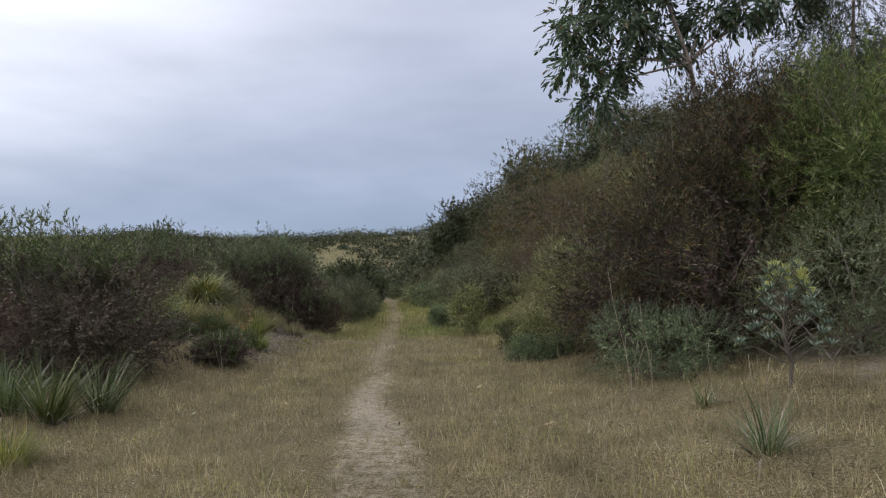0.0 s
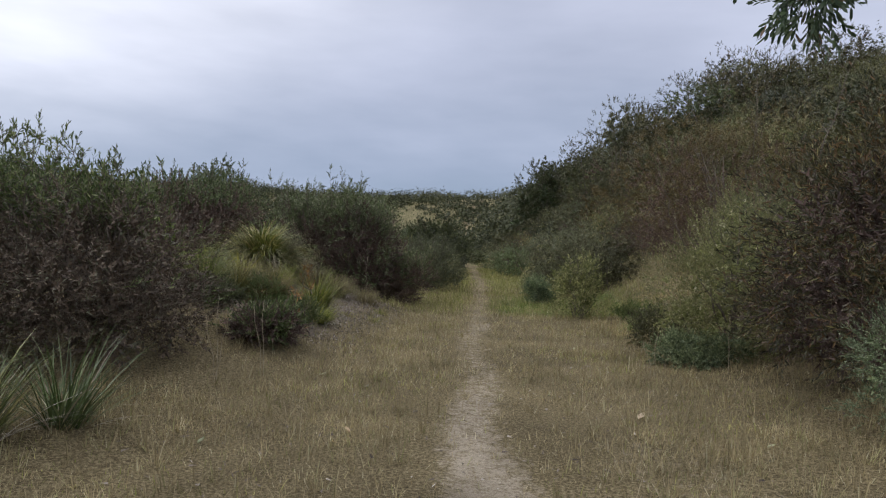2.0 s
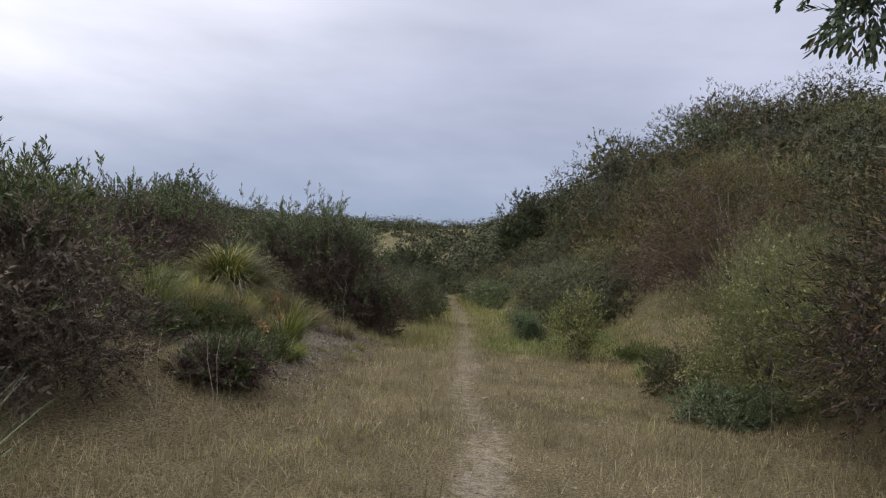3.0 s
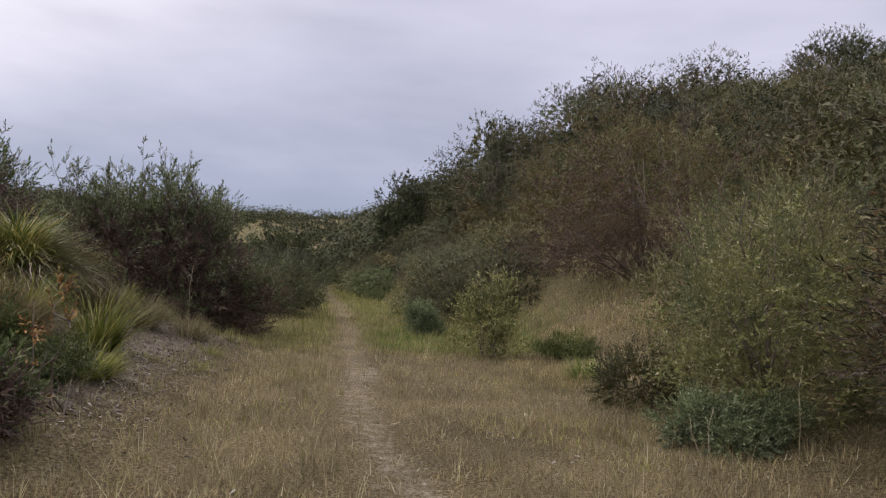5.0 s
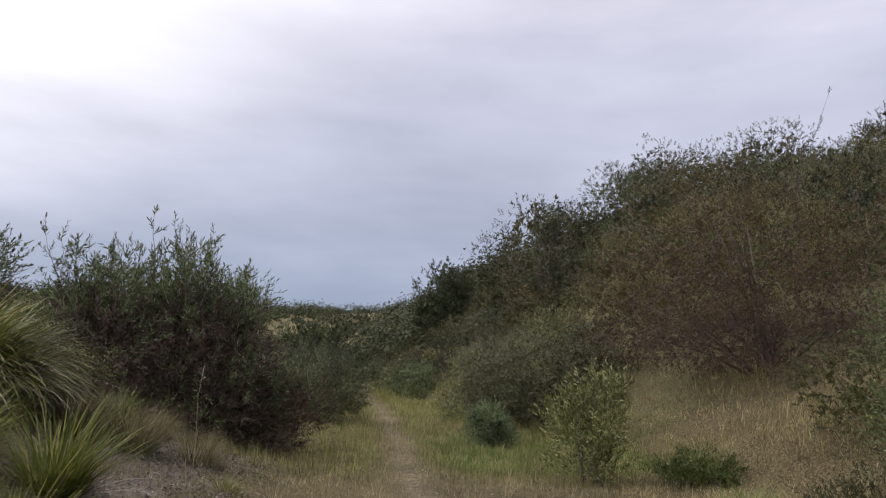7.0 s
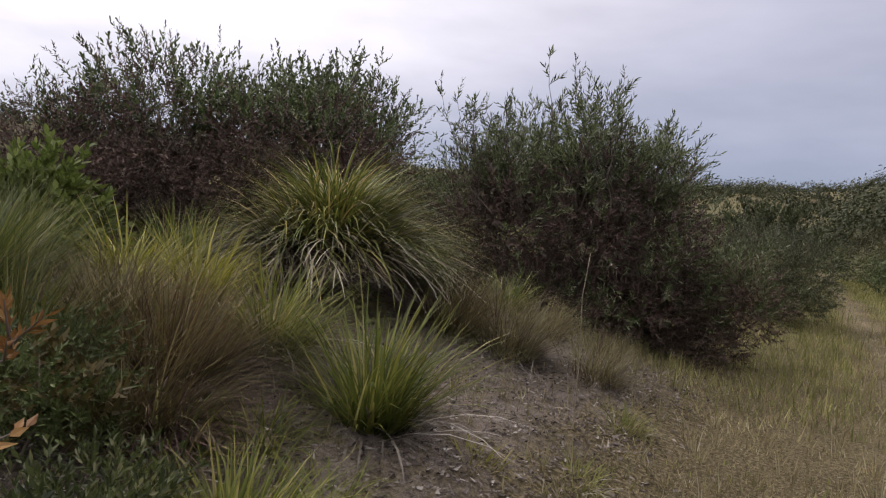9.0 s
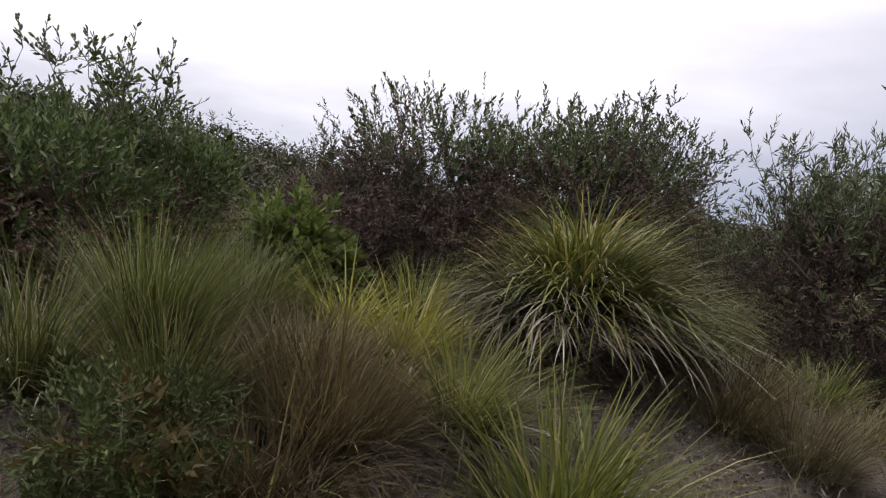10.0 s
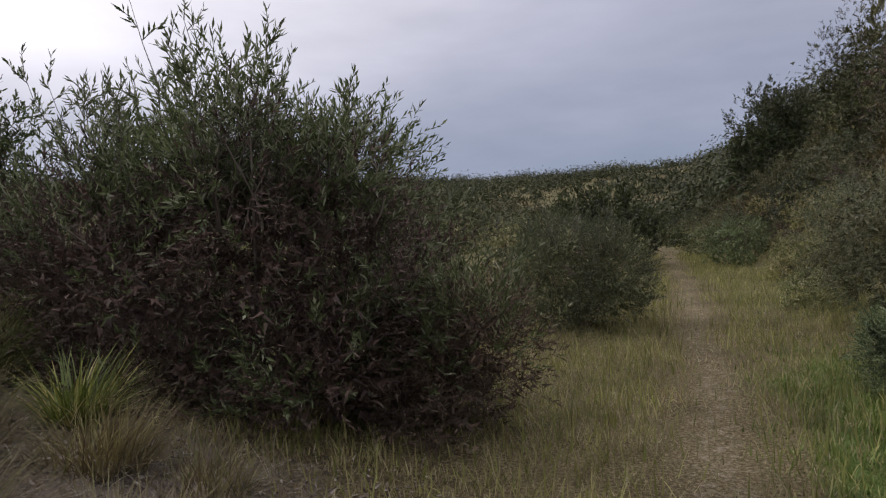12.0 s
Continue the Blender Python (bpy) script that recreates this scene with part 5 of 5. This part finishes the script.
for x, y, s, turn in ((0.45, 8.8, 0.13, 60), (-2.8, 9.9, 0.08, 20), (-2.0, 7.75, 0.07, 130), (-1.07, 12.3, 0.10, 10), (-2.95, 7.2, 0.08, 80), (-2.2, 9.4, 0.06, 45), (1.0, 6.2, 0.13, 5), (-4.85, 14.9, 0.09, 30), (0.2, 12.9, 0.07, 75), (1.3, 8.0, 0.07, 15)):
    fallen_leaf(x, y, s, turn)


def dry_stalks(x, y, tops, label):
    e = base_empty("dry_stalk", at(x, y), label, "plant", "dry stalks")
    for k, (dx, dy, h) in enumerate(tops):
        p = [(0.03 * math.cos(k * 2.1), 0.03 * math.sin(k * 2.1), -0.03, 0.0038), (dx * 0.3 + 0.02, dy * 0.3, h * 0.4, 0.0033), (dx * 0.7 - 0.015, dy * 0.7, h * 0.75, 0.0026), (dx, dy, h, 0.0018)]
        child("stalk", stem_mesh("stalk", [p], DRY_STEM, 5), e)


dry_stalks(1.95, 6.55, ((-0.22, 0, 1.55), (0.1, 0.05, 0.75), (-0.05, 0, 0.8), (-0.2, 0, 0.6), (0.15, 0, 0.7)), "cluster of bare dry stalks standing in the grass")
dry_stalks(2.35, 7.20, ((-0.1, 0, 1.15), (0.03, 0, 0.5)), "pair of bare dry stalks by the heath shrub")
dry_stalks(1.2, 4.70, ((-0.05, 0, 0.75), (0.06, 0.02, 0.4)), "thin dry stalks in the grass")
dry_stalks(2.32, 4.27, ((-0.1, 0.02, 0.75), (0.05, 0, 0.72), (0.3, 0, 0.6)), "dry flower stalks rising from a spiky clump")
dry_stalks(2.62, 6.13, ((0.02, 0, 0.7), (-0.15, 0, 0.5)), "dry flower stalks rising from a small clump")
dry_stalks(-3.52, 15.3, ((0.03, 0.05, 1.1),), "single pale dry stalk near the dark wattle")
dry_stalks(-3.4, 9.60, ((0.03, -0.05, 0.85), (-0.1, 0, 0.8)), "bare dead stalks in front of the dark shrub")
dry_stalks(-3.7, 9.10, ((0.05, -0.05, 0.9), (-0.1, 0, 0.7), (0.12, 0, 0.6)), "bare dead stalks in front of the dark shrub")
dry_stalks(0.95, 10.9, ((0.05, 0, 0.55), (-0.12, 0, 0.5)), "thin dry stalks in the grass")
dry_stalks(1.95, 11.4, ((0.03, 0, 0.75),), "single dry stalk by the cushion shrub")
